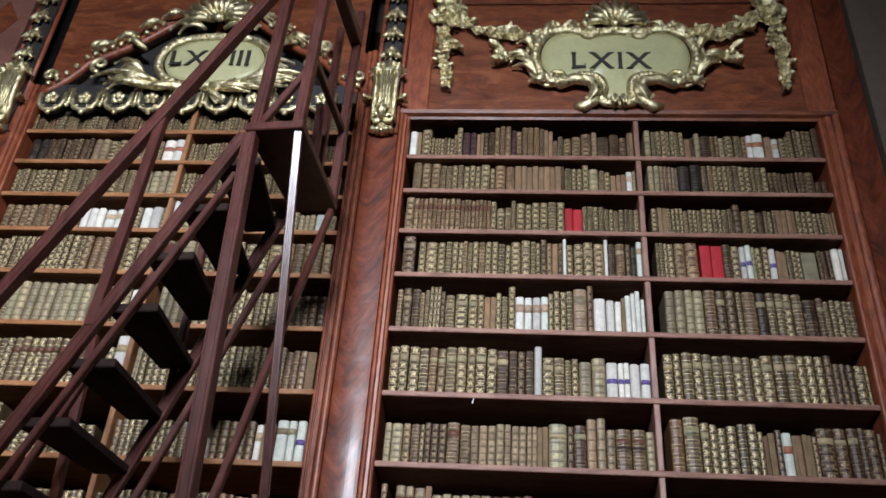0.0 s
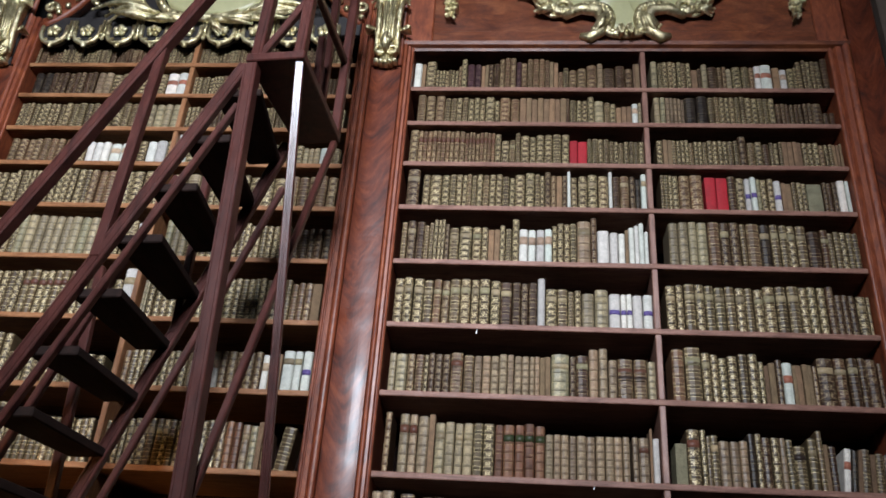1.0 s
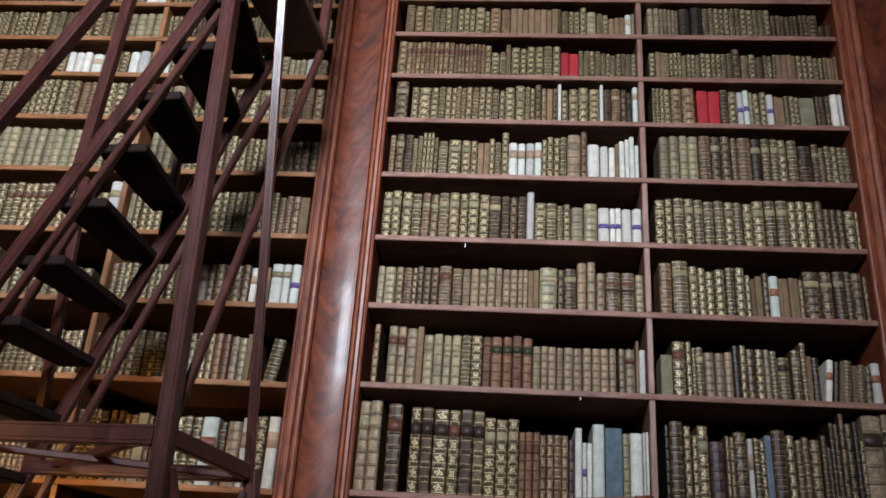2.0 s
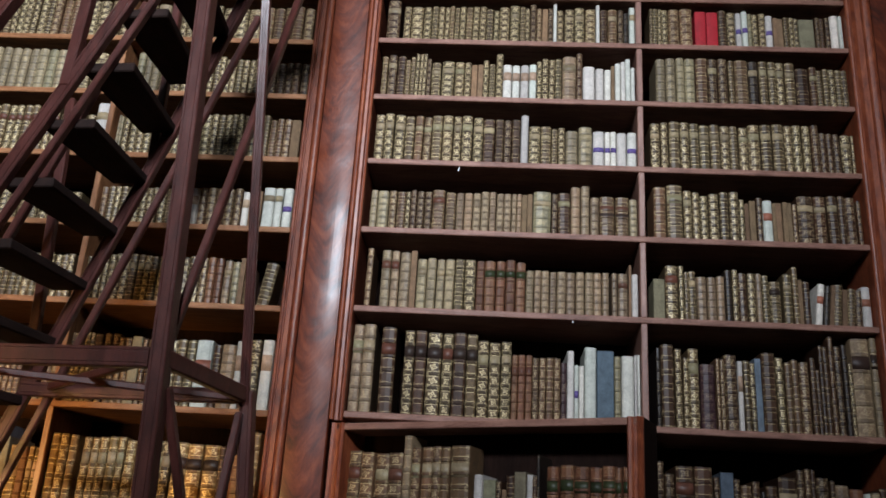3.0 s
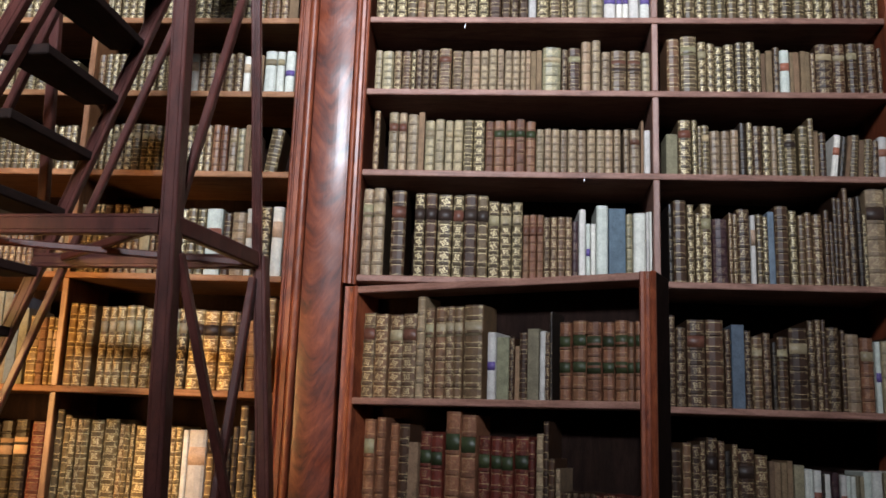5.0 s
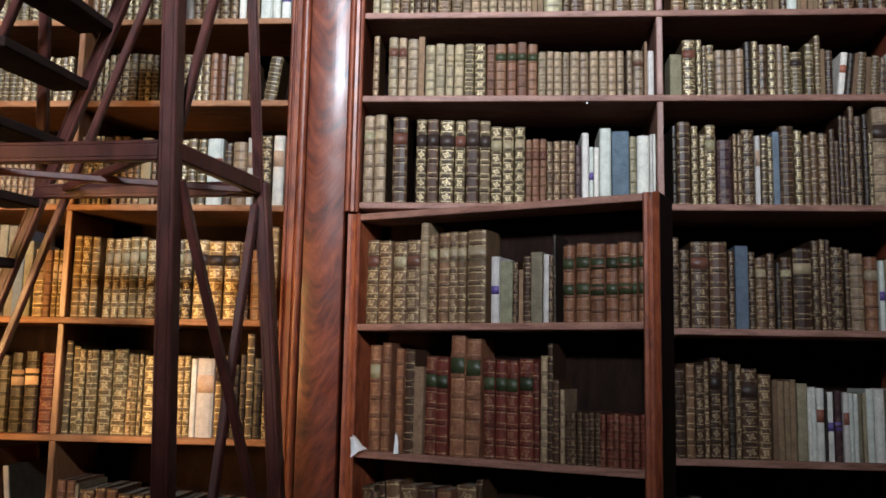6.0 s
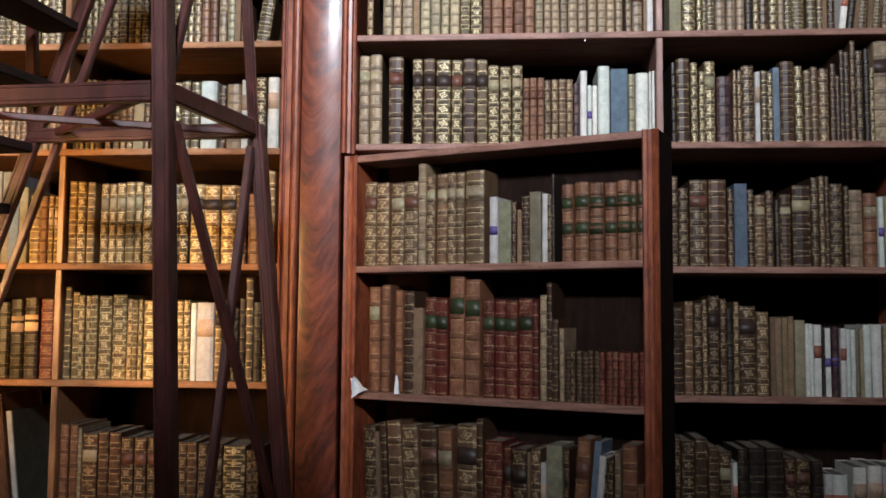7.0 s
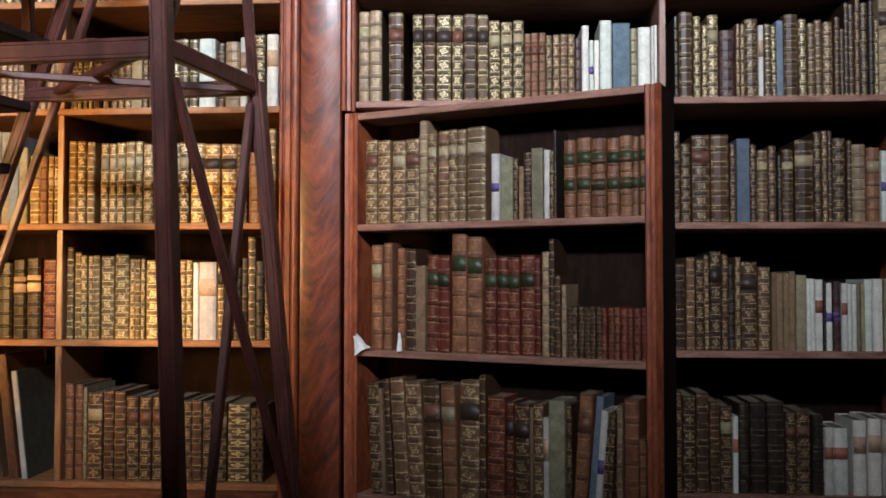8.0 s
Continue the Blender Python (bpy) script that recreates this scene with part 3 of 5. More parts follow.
def pilaster(name, xc, z1):
    """Half-round veneered shaft with a gilt scroll corbel and a black band of gilt bellflowers above."""
    y = WALL_Y
    root = empty(name, "polished walnut pilaster with a gilded scroll corbel", "pilaster", at=pose(xc, y, 0))
    inv = root.matrix_basis.inverted()
    w = 0.077
    prof = [(xc - w, y + 0.3), (xc - w, y - 0.006)]
    for i in range(13):
        t = -1 + 2 * i / 12
        prof.append((xc + t * w * 0.94, y - 0.018 - 0.007 * (1 - abs(t) ** 2.0)))
    prof += [(xc + w, y - 0.006), (xc + w, y + 0.3)]
    part("shaft", Shape().sweep(prof, 0.0, z1, False), FLAME, root, "convex shaft with flame veneer")
    part("band", Shape().box(xc - 0.052, xc + 0.052, y - 0.034, y + 0.3, z1, 5.9, 0.006), BLACK, root, "blackened upper band")
    for sx in (-1, 1):
        part("fillet", Shape().tube([(xc + sx * 0.064, y - 0.016, z1 + 0.01), (xc + sx * 0.064, y - 0.016, 5.89)], 0.013, 8), WOOD, root, "rounded walnut fillet")
    # scroll corbel
    body = Shape().tube([(xc, y - 0.02, z1 - 0.01), (xc, y - 0.050, z1 + 0.05), (xc, y - 0.052, z1 + 0.14), (xc, y - 0.045, z1 + 0.26), (xc, y - 0.060, z1 + 0.36), (xc, y - 0.05, z1 + 0.42)], [0.035, 0.052, 0.050, 0.044, 0.056, 0.062], 12, 0.85)
    g = Carved(part("corbel", body, GOLD, root, "gilded acanthus scroll corbel"))
    for q in (-0.024, -0.008, 0.008, 0.024):
        g.tube([(xc + q, y - 0.090, z1 + 0.10), (xc + q * 0.9, y - 0.088, z1 + 0.22), (xc + q * 1.2, y - 0.104, z1 + 0.35)], [0.005, 0.007, 0.009], 6)
    for sx in (-1, 1):
        g.spiral((xc + sx * 0.030, y - 0.080, z1 + 0.055), 0.036, 1.3, radians(90), 0.014, sx)
        g.tube([(xc + sx * 0.052, y - 0.06, z1 + 0.05), (xc + sx * 0.048, y - 0.085, z1 + 0.16), (xc + sx * 0.05, y - 0.095, z1 + 0.28), (xc + sx * 0.062, y - 0.10, z1 + 0.38)], [0.012, 0.014, 0.016, 0.012], 8)
        g.frond((xc + sx * 0.025, y - 0.07, z1 + 0.34), 90 - sx * 50, 0.09, 0.2, -0.8 * sx, 0.009, 4)
        g.leaf((xc + sx * 0.055, y - 0.05, z1 + 0.20), 90 - sx * 120, 0.06, 0.04, 0.5 * sx)
    g.frond((xc, y - 0.095, z1 + 0.03), 90, 0.13, 0.14, 0.0, 0.011, 5)
    for k in range(5):
        g.ball((xc + (k - 2) * 0.026, y - 0.085, z1 + 0.405), 0.018, 0.02, 0.018)
        g.ball((xc + (k - 2) * 0.022, y - 0.06, z1 - 0.005 - 0.006 * (2 - abs(k - 2))), 0.016, 0.03, 0.014)
    for k in range(4):
        z = z1 + 0.47 + 0.145 * k
        g = Shape().tube([(xc, y - 0.032, z + 0.135), (xc, y - 0.045, z + 0.10), (xc, y - 0.050, z + 0.075)], [0.007, 0.012, 0.020], 8)
        for sx in (-1, 0, 1):
            # three petals that hang like a bell and flare at the hem
            g.tube([(xc + sx * 0.010, y - 0.050, z + 0.085), (xc + sx * 0.024, y - 0.062, z + 0.055), (xc + sx * 0.034, y - 0.070, z + 0.028), (xc + sx * 0.052, y - 0.072, z + 0.012), (xc + sx * 0.060, y - 0.066, z + 0.022)],
                   [0.012, 0.016, 0.015, 0.009, 0.005] if sx else [0.012, 0.017, 0.017, 0.012, 0.003], 7)
        for sx in (-0.5, 0.5):
            g.tube([(xc + sx * 0.02, y - 0.045, z + 0.07), (xc + sx * 0.05, y - 0.050, z + 0.03), (xc + sx * 0.06, y - 0.055, z + 0.008)], [0.008, 0.010, 0.004], 6)
        g.ball((xc, y - 0.050, z + 0.095), 0.016, 0.014, 0.010)
        g.ball((xc, y - 0.066, z - 0.002), 0.008, 0.008, 0.012)
        part("bellflower", g, GOLD, root, "gilded bellflower")
    for o in root.children:
        o.matrix_parent_inverse = inv
    return root


pilaster("pilaster", -0.665, 4.53)
pilaster("pilaster", -2.645, 4.53)


def neighbour_case():
    """The frieze of the next bookcase: a reddish panel with a lozenge of darker veneer."""
    root = empty("bookcase", "edge of the neighbouring bookcase with an inlaid frieze panel", "bookcase", at=pose(-3.2, 3.3, 0))
    inv = root.matrix_basis.inverted()
    made = [part("frieze_panel", Shape().box(-3.8, -2.735, 3.262, 3.355, 4.90, 5.9, 0.006), MAUVE, root, "mauve-brown veneered panel"),
            part("base", Shape().box(-3.8, -2.735, 3.275, 3.355, 0.0, 4.88, 0.006), WOOD, root)]
    for cz in (4.99, 5.33):
        ring = [(-2.88, cz - 0.15), (-2.79, cz), (-2.88, cz + 0.15), (-2.97, cz)]
        vs = [(x, y, z) for y in (3.257, 3.264) for x, z in ring]
        made.append(part("inlay", Shape().add(vs, [(0, 1, 2, 3), (7, 6, 5, 4)] + [(k, (k + 1) % 4 + 0, (k + 1) % 4 + 4, k + 4) for k in range(4)]), WOOD_H, root, "lozenge of darker veneer"))
    for o in made:
        o.matrix_parent_inverse = inv


neighbour_case()


# ---- gilded cartouches ----
def text_mesh(body, size, x, y, z, parent, depth=0.003):
    """Painted Roman numerals: each letter from the built-in font, with thin serifs at the ends of its strokes."""
    glyphs, at = [], 0.0
    for ch in body:
        cu = bpy.data.curves.new("numeral", "FONT")
        cu.body, cu.size, cu.extrude, cu.offset = ch, size, depth, 0.0022
        tmp = bpy.data.objects.new("numeral", cu)
        scene.collection.objects.link(tmp)
        bpy.context.view_layer.update()
        me = bpy.data.meshes.new_from_object(tmp.evaluated_get(bpy.context.evaluated_depsgraph_get()))
        bpy.data.objects.remove(tmp)
        xs, zs = [q.co.x for q in me.vertices], [q.co.y for q in me.vertices]
        glyphs.append((ch, me, min(xs), max(xs), min(zs), max(zs), at))
        at += max(xs) - min(xs) + size * 0.17
    at -= size * 0.17
    made = []
    for ch, me, x0, x1, z0, z1, off in glyphs:
        ox, oz = x - at / 2 + off - x0, z - (z0 + z1) / 2
        vs = [(q.co.x + ox, y - q.co.z, q.co.y + oz) for q in me.vertices]
        s = Shape().add(vs, [tuple(p.vertices) for p in me.polygons])
        a, b, t, r = x0 + ox, x1 + ox, size * 0.016, size * 0.085
        st = size * 0.055
        ends = {"I": [((a + b) / 2, z0), ((a + b) / 2, z1)], "L": [(a + st, z0), (a + st, z1)], "V": [(a + st, z1), (b - st, z1)],
                "X": [(a + st, z0), (b - st, z0), (a + st, z1), (b - st, z1)]}[ch]
        for ex, ez in ends:
            s.box(ex - r, ex + r, y - depth - 0.0005, y + depth, ez + oz - t, ez + oz + t, 0)
        if ch == "L":
            s.box(b - t, b + t, y - depth - 0.0005, y + depth, z0 + oz, z0 + oz + size * 0.2, 0)
        bpy.data.meshes.remove(me)
        ob = part("numeral", s, INK, parent, "black painted numeral")
        made.append(ob)
    return made


def outline_tube(g, pts, r, closed=True, ridge=True):
    ps = list(pts) + ([pts[0]] if closed else [])
    g.tube(ps, r, 10, 0.8)
    if ridge:
        n = 0
        for a, b in zip(ps, ps[1:]):
            n += 1
            m = (Vector(a) + Vector(b)) / 2
            g.ball((m.x, m.y - r * 0.55, m.z), r * 0.62, r * 0.5, r * 0.62, 6, 4)


def smooth_closed(pts, k=4):
    """Catmull-Rom through a closed ring of (x, z)."""
    out, n = [], len(pts)
    for i in range(n):
        p0, p1, p2, p3 = (pts[(i + j - 1) % n] for j in range(4))
        for s in range(k):
            t = s / k
            out.append(tuple(0.5 * (2 * b + (c - a) * t + (2 * a - 5 * b + 4 * c - d) * t * t + (3 * b - a - 3 * c + d) * t ** 3) for a, b, c, d in zip(p0, p1, p2, p3)))
    return out


def shell(g, c, r, spread=150, n=9, up=90):
    """A fan of ribs with rounded ends."""
    hub = part("shell", Shape().ball((c[0], c[1] - 0.04, c[2]), 0.03, 0.025, 0.025), GOLD, g.root, "gilded shell crest")
    for k in range(n):
        a = radians(up - spread / 2 + spread * k / (n - 1))
        e = (c[0] + r * math.cos(a), c[1] - 0.035, c[2] + r * math.sin(a))
        s = Shape().tube([(c[0] + 0.15 * r * math.cos(a), c[1] - 0.02, c[2] + 0.15 * r * math.sin(a)), ((c[0] + e[0]) / 2, c[1] - 0.055, (c[2] + e[2]) / 2), e], [0.010, 0.018, 0.024], 7)
        part("shell_rib", s.ball(e, 0.027, 0.022, 0.027, 7, 5), GOLD, hub)


def plate(ring, y, thick=0.02):
    """A slightly domed plaque from a ring of (x, z)."""
    n = len(ring)
    cx, cz = sum(p[0] for p in ring) / n, sum(p[1] for p in ring) / n
    vs, fs = [(cx, y - thick - 0.022, cz)], []
    for q, o in ((0.55, 0.016), (0.85, 0.005), (1.0, 0.0)):
        vs += [(cx + (x - cx) * q, y - thick - o, cz + (z - cz) * q) for x, z in ring]
    vs += [(x, y, z) for x, z in ring]
    fs += [(0, 1 + (i + 1) % n, 1 + i) for i in range(n)]
    for k in range(3):
        a, b = 1 + k * n, 1 + (k + 1) * n
        fs += [(a + i, a + (i + 1) % n, b + (i + 1) % n, b + i) for i in range(n)]
    return Shape().add(vs, fs, True)


def cartouche_right():
    cx, cz, y = 0.485, 5.035, WALL_Y - 0.004
    root = empty("cartouche", "gilded rococo cartouche with a yellow plaque numbered LXIX", "cartouche", at=pose(cx, y, cz))
    half = [(0.0, 0.175), (0.12, 0.165), (0.24, 0.185), (0.335, 0.14), (0.375, 0.03), (0.35, -0.09), (0.27, -0.155), (0.17, -0.115), (0.085, -0.13), (0.06, -0.20), (0.075, -0.265), (0.0, -0.285)]
    ring = smooth_closed([(cx + a, cz + b) for a, b in half] + [(cx - a, cz + b) for a, b in half[-2:0:-1]], 4)
    board = part("plaque", plate(ring, y - 0.01), PLAQUE, root, "pale yellow painted plaque")
    text_mesh("LXIX", 0.150, cx - 0.025, y - 0.052, cz - 0.035, board)
    g = Shape()
    outer = [(cx + (x - cx) * 1.085, y - 0.035, cz + (z - cz) * 1.10) for x, z in ring]
    outline_tube(g, outer, 0.026)
    outline_tube(g, [(cx + (x - cx) * 1.20, y - 0.02, cz + (z - cz) * 1.22) for x, z in ring if z > cz - 0.15 and abs(x - cx) > 0.13][:40], 0.012, False, False)
    part("frame", g, GOLD, root, "gilded carved frame")
    g = Carved(root)
    for sx in (-1, 1):
        g.tube([(cx + sx * 0.29, y - 0.03, cz - 0.19), (cx + sx * 0.21, y - 0.045, cz - 0.155), (cx + sx * 0.13, y - 0.05, cz - 0.175), (cx + sx * 0.105, y - 0.05, cz - 0.24), (cx + sx * 0.12, y - 0.05, cz - 0.31), (cx + sx * 0.17, y - 0.045, cz - 0.345), (cx + sx * 0.215, y - 0.04, cz - 0.33)], [0.022, 0.028, 0.030, 0.028, 0.030, 0.028, 0.014], 10)
        g.spiral((cx + sx * 0.30, y - 0.03, cz - 0.135), 0.050, 1.2, radians(-90), 0.020, -sx)
        g.frond((cx + sx * 0.085, y - 0.05, cz - 0.20), -75 if sx > 0 else -105, 0.17, 0.14, 0.9 * sx, 0.013)
        g.leaf((cx + sx * 0.02, y - 0.04, cz - 0.26), -90, 0.10, 0.05, 0.1 * sx)
        for dx, dz, a, ln, cu in ((0.40, -0.12, 62, 0.22, -0.9), (0.43, 0.00, 20, 0.16, -0.8), (0.42, 0.06, 70, 0.16, -1.0), (0.36, 0.14, 100, 0.15, 0.9), (0.27, 0.20, 140, 0.13, 0.8), (0.34, -0.15, -20, 0.12, 1.2)):
            g.frond((cx + sx * dx, y - 0.02, cz + dz), a if sx > 0 else 180 - a, ln, 0.15, cu * sx, 0.011, 4)
        g.rosette((cx + sx * 0.585, y - 0.03, cz + 0.03), 0.045, 5)
        g.rosette((cx + sx * 0.31, y - 0.03, cz + 0.235), 0.042, 5, 0.4)
        g.rosette((cx + sx * 0.39, y - 0.03, cz + 0.185), 0.034, 6, 0.2)
        g.leaf((cx + sx * 0.54, y - 0.02, cz + 0.0), -30 if sx > 0 else 210, 0.10, 0.05, 0.4 * sx)
        g.leaf((cx + sx * 0.57, y - 0.02, cz + 0.05), 40 if sx > 0 else 140, 0.09, 0.045, -0.4 * sx)
        g.spiral((cx + sx * 0.14, y - 0.035, cz + 0.175), 0.05, 1.1, radians(90), 0.018, sx)
    shell(g, (cx + 0.01, y - 0.02, cz + 0.225), 0.155, 170, 9)
    inv = root.matrix_basis.inverted()
    for o in root.children:
        o.matrix_parent_inverse = inv


cartouche_right()


def garland(sx):
    """A swag of carved flowers from the cartouche to a knot, with a drop below it."""
    cx, y = 0.485, WALL_Y - 0.01
    knot = (-0.40 if sx < 0 else 1.29, 5.40)
    root = empty("garland", "gilded garland of carved flowers hanging on the panel", "garland", "garlands beside the cartouche", at=pose(knot[0], y, knot[1]))
    rng = random.Random(5 + sx)
    a = (cx + sx * 0.42, 5.20)
    cord = [(a[0] + (knot[0] - a[0]) * t, y - 0.012, a[1] + (knot[1] - a[1]) * t - 0.07 * math.sin(math.pi * t)) for t in [i / 12 for i in range(13)]]
    part("cord", Shape().tube(cord, 0.014, 7), GOLD, root)
    def blossom(x, dy, z, r, lo, hi, parent):
        g = Shape().bloom((x, y - dy, z), r, rng.choice((4, 5, 5, 6)), rng.uniform(0, 2), (rng.uniform(-0.5, 0.5), rng.uniform(-0.6, 0.3)), rng.uniform(0.2, 0.6))
        if rng.random() < 0.75:
            g.leaf((x, y - 0.012, z), rng.uniform(lo, hi), r * rng.uniform(1.5, 2.0), r * 0.8, rng.uniform(-0.5, 0.5), 0.022, 2)
        if rng.random() < 0.5:
            for q in range(3):
                g.ball((x + rng.uniform(-r, r), y - dy - 0.006, z + rng.uniform(-r, r)), 0.009, 0.009, 0.009, 6, 4)
        part("flower", g, GOLD, parent)

    for i in range(12):
        t = (i + 0.5) / 12
        blossom(a[0] + (knot[0] - a[0]) * t, rng.uniform(0.016, 0.036), a[1] + (knot[1] - a[1]) * t - 0.07 * math.sin(math.pi * t) + rng.uniform(-0.022, 0.022), rng.uniform(0.026, 0.046), 0, 360, root)
    g = Shape()
    for a2 in (70, 110, 20, 160):
        g.leaf((knot[0], y - 0.02, knot[1] + 0.02), a2, 0.10, 0.05, 0.5 * (1 if a2 < 90 else -1), 0.03)
    tie = part("knot", g, GOLD, root, "leaves behind a cluster of gilded flowers")
    for k in range(9):
        blossom(knot[0] + rng.uniform(-0.06, 0.06), 0.022 + 0.010 * (k % 3), knot[1] + rng.uniform(-0.09, 0.06), rng.uniform(0.034, 0.052), 0, 360, tie)
    n = 13
    x1 = knot[0] + (0.035 if sx < 0 else 0.02)
    for i in range(n):
        t = (i + 0.6) / n
        wide = 0.040 * (1 - 0.75 * t)
        blossom(x1 - 0.02 * (1 - t) + rng.uniform(-wide, wide), rng.uniform(0.018, 0.034), knot[1] - 0.06 - (knot[1] - 0.06 - 4.84) * t, 0.046 * (1 - 0.35 * t) * rng.uniform(0.8, 1.15), 180, 360, root)
    inv = root.matrix_basis.inverted()
    for o in root.children:
        o.matrix_parent_inverse = inv


garland(-1)
garland(1)


def cartouche_left():
    cx, cz, y = -1.640, 5.005, WALL_Y - 0.02
    root = empty("cartouche", "gilded cartouche with a yellow oval plaque numbered LXVIII", "cartouche", at=pose(cx, y, cz))
    oc = cx + 0.045
    ring = [(oc + 0.264 * math.cos(2 * math.pi * i / 40), cz - 0.012 + 0.172 * math.sin(2 * math.pi * i / 40) * (1 + 0.12 * math.cos(4 * math.pi * i / 40))) for i in range(40)]
    board = part("plaque", plate(ring, y - 0.02), PLAQUE, root, "pale yellow painted plaque")
    text_mesh("LXVIII", 0.135, cx + 0.03, y - 0.064, cz - 0.015, board)
    g = Shape()
    outline_tube(g, [(oc + (x - oc) * 1.12, y - 0.04, cz + (z - cz) * 1.16) for x, z in ring], 0.024)
    part("frame", g, GOLD, root, "gilded carved frame")
    g = Carved(root)
    shell(g, (cx + 0.02, y - 0.03, cz + 0.28), 0.18, 200, 11)
    for sx in (-1, 1):
        g.frond((cx + sx * 0.05, y - 0.03, cz + 0.23), 90 - sx * 70, 0.24, 0.12, -1.1 * sx, 0.012, 4)
        for dx, dz, a, ln, cu, nr in ((0.03, -0.21, -4, 0.30, 1.3, 4), (0.20, -0.20, -4, 0.26, 1.5, 4), (0.06, -0.21, -62, 0.14, 1.0, 4), (0.34, 0.07, 28, 0.17, 1.2, 4)):
            g.frond((cx + sx * dx, y - 0.03, cz + dz), a if sx > 0 else 180 - a, ln, 0.10, cu * sx, 0.013, nr)
        for dx, dz, a, ln, sp, cu, nr in ((0.22, -0.175, 16, 0.40, 0.075, -0.75, 5), (0.24, -0.195, -3, 0.30, 0.07, 0.95, 4), (0.30, -0.12, 42, 0.22, 0.11, -1.3, 5), (0.10, -0.215, -8, 0.24, 0.08, 0.8, 4)):
            g.frond((cx + sx * dx, y - 0.045, cz + dz), a if sx > 0 else 180 - a, ln, sp, cu * sx, 0.0125, nr)
        g.tube([(cx + sx * 0.06, y - 0.05, cz - 0.19), (cx + sx * 0.2, y - 0.06, cz - 0.22), (cx + sx * 0.36, y - 0.06, cz - 0.19), (cx + sx * 0.48, y - 0.05, cz - 0.11)], [0.014, 0.019, 0.018, 0.009], 8)
        g.spiral((cx + sx * 0.56, y - 0.045, cz - 0.05), 0.05, 1.2, radians(-90), 0.015, sx)
        # beads and leaves that follow the arch
        for i in range(14):
            x = cx + sx * (0.30 + 0.040 * i)
            g.ball((x, y - 0.025, arch_z(x) + 0.018), 0.017, 0.017, 0.017, 6, 4)
        for x, r in ((cx + sx * 0.62, 0.045), (cx + sx * 0.82, 0.038)):
            g.spiral((x, y - 0.03, arch_z(x) + 0.065), r, 1.2, radians(200 if sx > 0 else -20), 0.015, -sx)
        for k in range(4):
            x = cx + sx * (0.20 + 0.11 * k)
            g.frond((x, y - 0.02, arch_z(x) + 0.04), (-32 if sx > 0 else 212), 0.15, 0.16, 0.8 * sx, 0.011, 4)
    inv = root.matrix_basis.inverted()
    for o in root.children:
        o.matrix_parent_inverse = inv


cartouche_left()


def lambrequin():
    """Scalloped valance: black tongues edged in gold, a flower on each."""
    y = WALL_Y - 0.022
    root = empty("valance", "scalloped black valance edged with gold under the arch", "valance", at=pose(-1.65, y, 4.8))
    inv = root.matrix_basis.inverted()
    n, x0, x1 = 9, -2.497, -0.905
    step = (x1 - x0) / n
    zb, w = 4.668, 0.066
    ring = [(-1, 0.11), (-1, 0.06), (-0.92, 0.035), (-0.7, 0.014), (-0.35, 0.002), (0, -0.002), (0.35, 0.002), (0.7, 0.014), (0.92, 0.035), (1, 0.06), (1, 0.11)]
    for i in range(n):
        xc = x0 + (i + 0.5) * step
        pts = [(xc + a * w, y - 0.016, zb + b) for a, b in ring]
        vs = [(a, y - 0.012, b) for a, _, b in pts] + [(a, y + 0.02, b) for a, _, b in pts]
        k = len(pts)
        fs = [tuple(range(k))] + [(q, q + 1, k + q + 1, k + q) for q in range(k - 1)] + [tuple(range(k, 2 * k))[::-1]]
        tongue = part("tongue", Shape().add(vs, fs), BLACK, root)
        tongue.matrix_parent_inverse = inv
        made = [part("edging", Shape().tube(pts, 0.012, 8), GOLD, root), part("flower", Shape().rosette((xc, y - 0.02, zb + 0.074), 0.042, 5, 0.3), GOLD, root),
                part("bead", Shape().ball((xc, y - 0.018, zb - 0.016), 0.015, 0.012, 0.016), GOLD, root)]
        for sx in (-1, 1):
            made.append(part("scroll", Shape().spiral((xc + sx * w * 0.45, y - 0.014, zb + 0.018), 0.016, 0.9, radians(-90), 0.006, sx), GOLD, root))
        xm = xc + step / 2
        if i < n - 1:
            made.append(part("strap", Shape().tube([(xc + w, y - 0.016, zb + 0.045), (xm, y - 0.018, zb + 0.050), (xc + step - w, y - 0.016, zb + 0.045)], 0.009, 7), GOLD, root))
            for q in (-0.016, 0, 0.016):
                made.append(part("reed", Shape().tube([(xm + q, y - 0.014, zb + 0.05), (xm + q, y - 0.014, zb + 0.15)], 0.006, 6), GOLD, root))
            made.append(part("bead", Shape().ball((xm, y - 0.018, zb + 0.030), 0.013, 0.011, 0.013), GOLD, root))
        for o in made:
            o.matrix_parent_inverse = inv
    b = part("rail", Shape().box(LXL, LXR, y + 0.002, y + 0.03, 4.735, 4.86, 0.003), BLACK, root)
    b.matrix_parent_inverse = inv


lambrequin()


# ---- the hinged bookcase door, ajar ----
DOOR_W, DOOR_TOP, DOOR_ANGLE = 1.155, 2.100, 23.5
door = empty("bookcase_door", "hinged bookcase section standing ajar, filled with old books", "door", at=pose(-0.578, WALL_Y - 0.006, 0, 0, 0, -DOOR_ANGLE))


def door_part(nm, s, mat, lab=""):
    return part(nm, s, mat, door, lab)


def door_mould(x0, x1):
    w = x1 - x0
    return [(x0, 0.16), (x0, 0.002), (x0 + 0.12 * w, -0.006), (x0 + 0.3 * w, -0.002), (x0 + 0.4 * w, 0.004), (x0 + 0.6 * w, 0.004), (x0 + 0.7 * w, -0.002), (x0 + 0.88 * w, -0.006), (x1, 0.002), (x1, 0.010), (x1 - 0.004, 0.012), (x1 - 0.004, 0.16)]


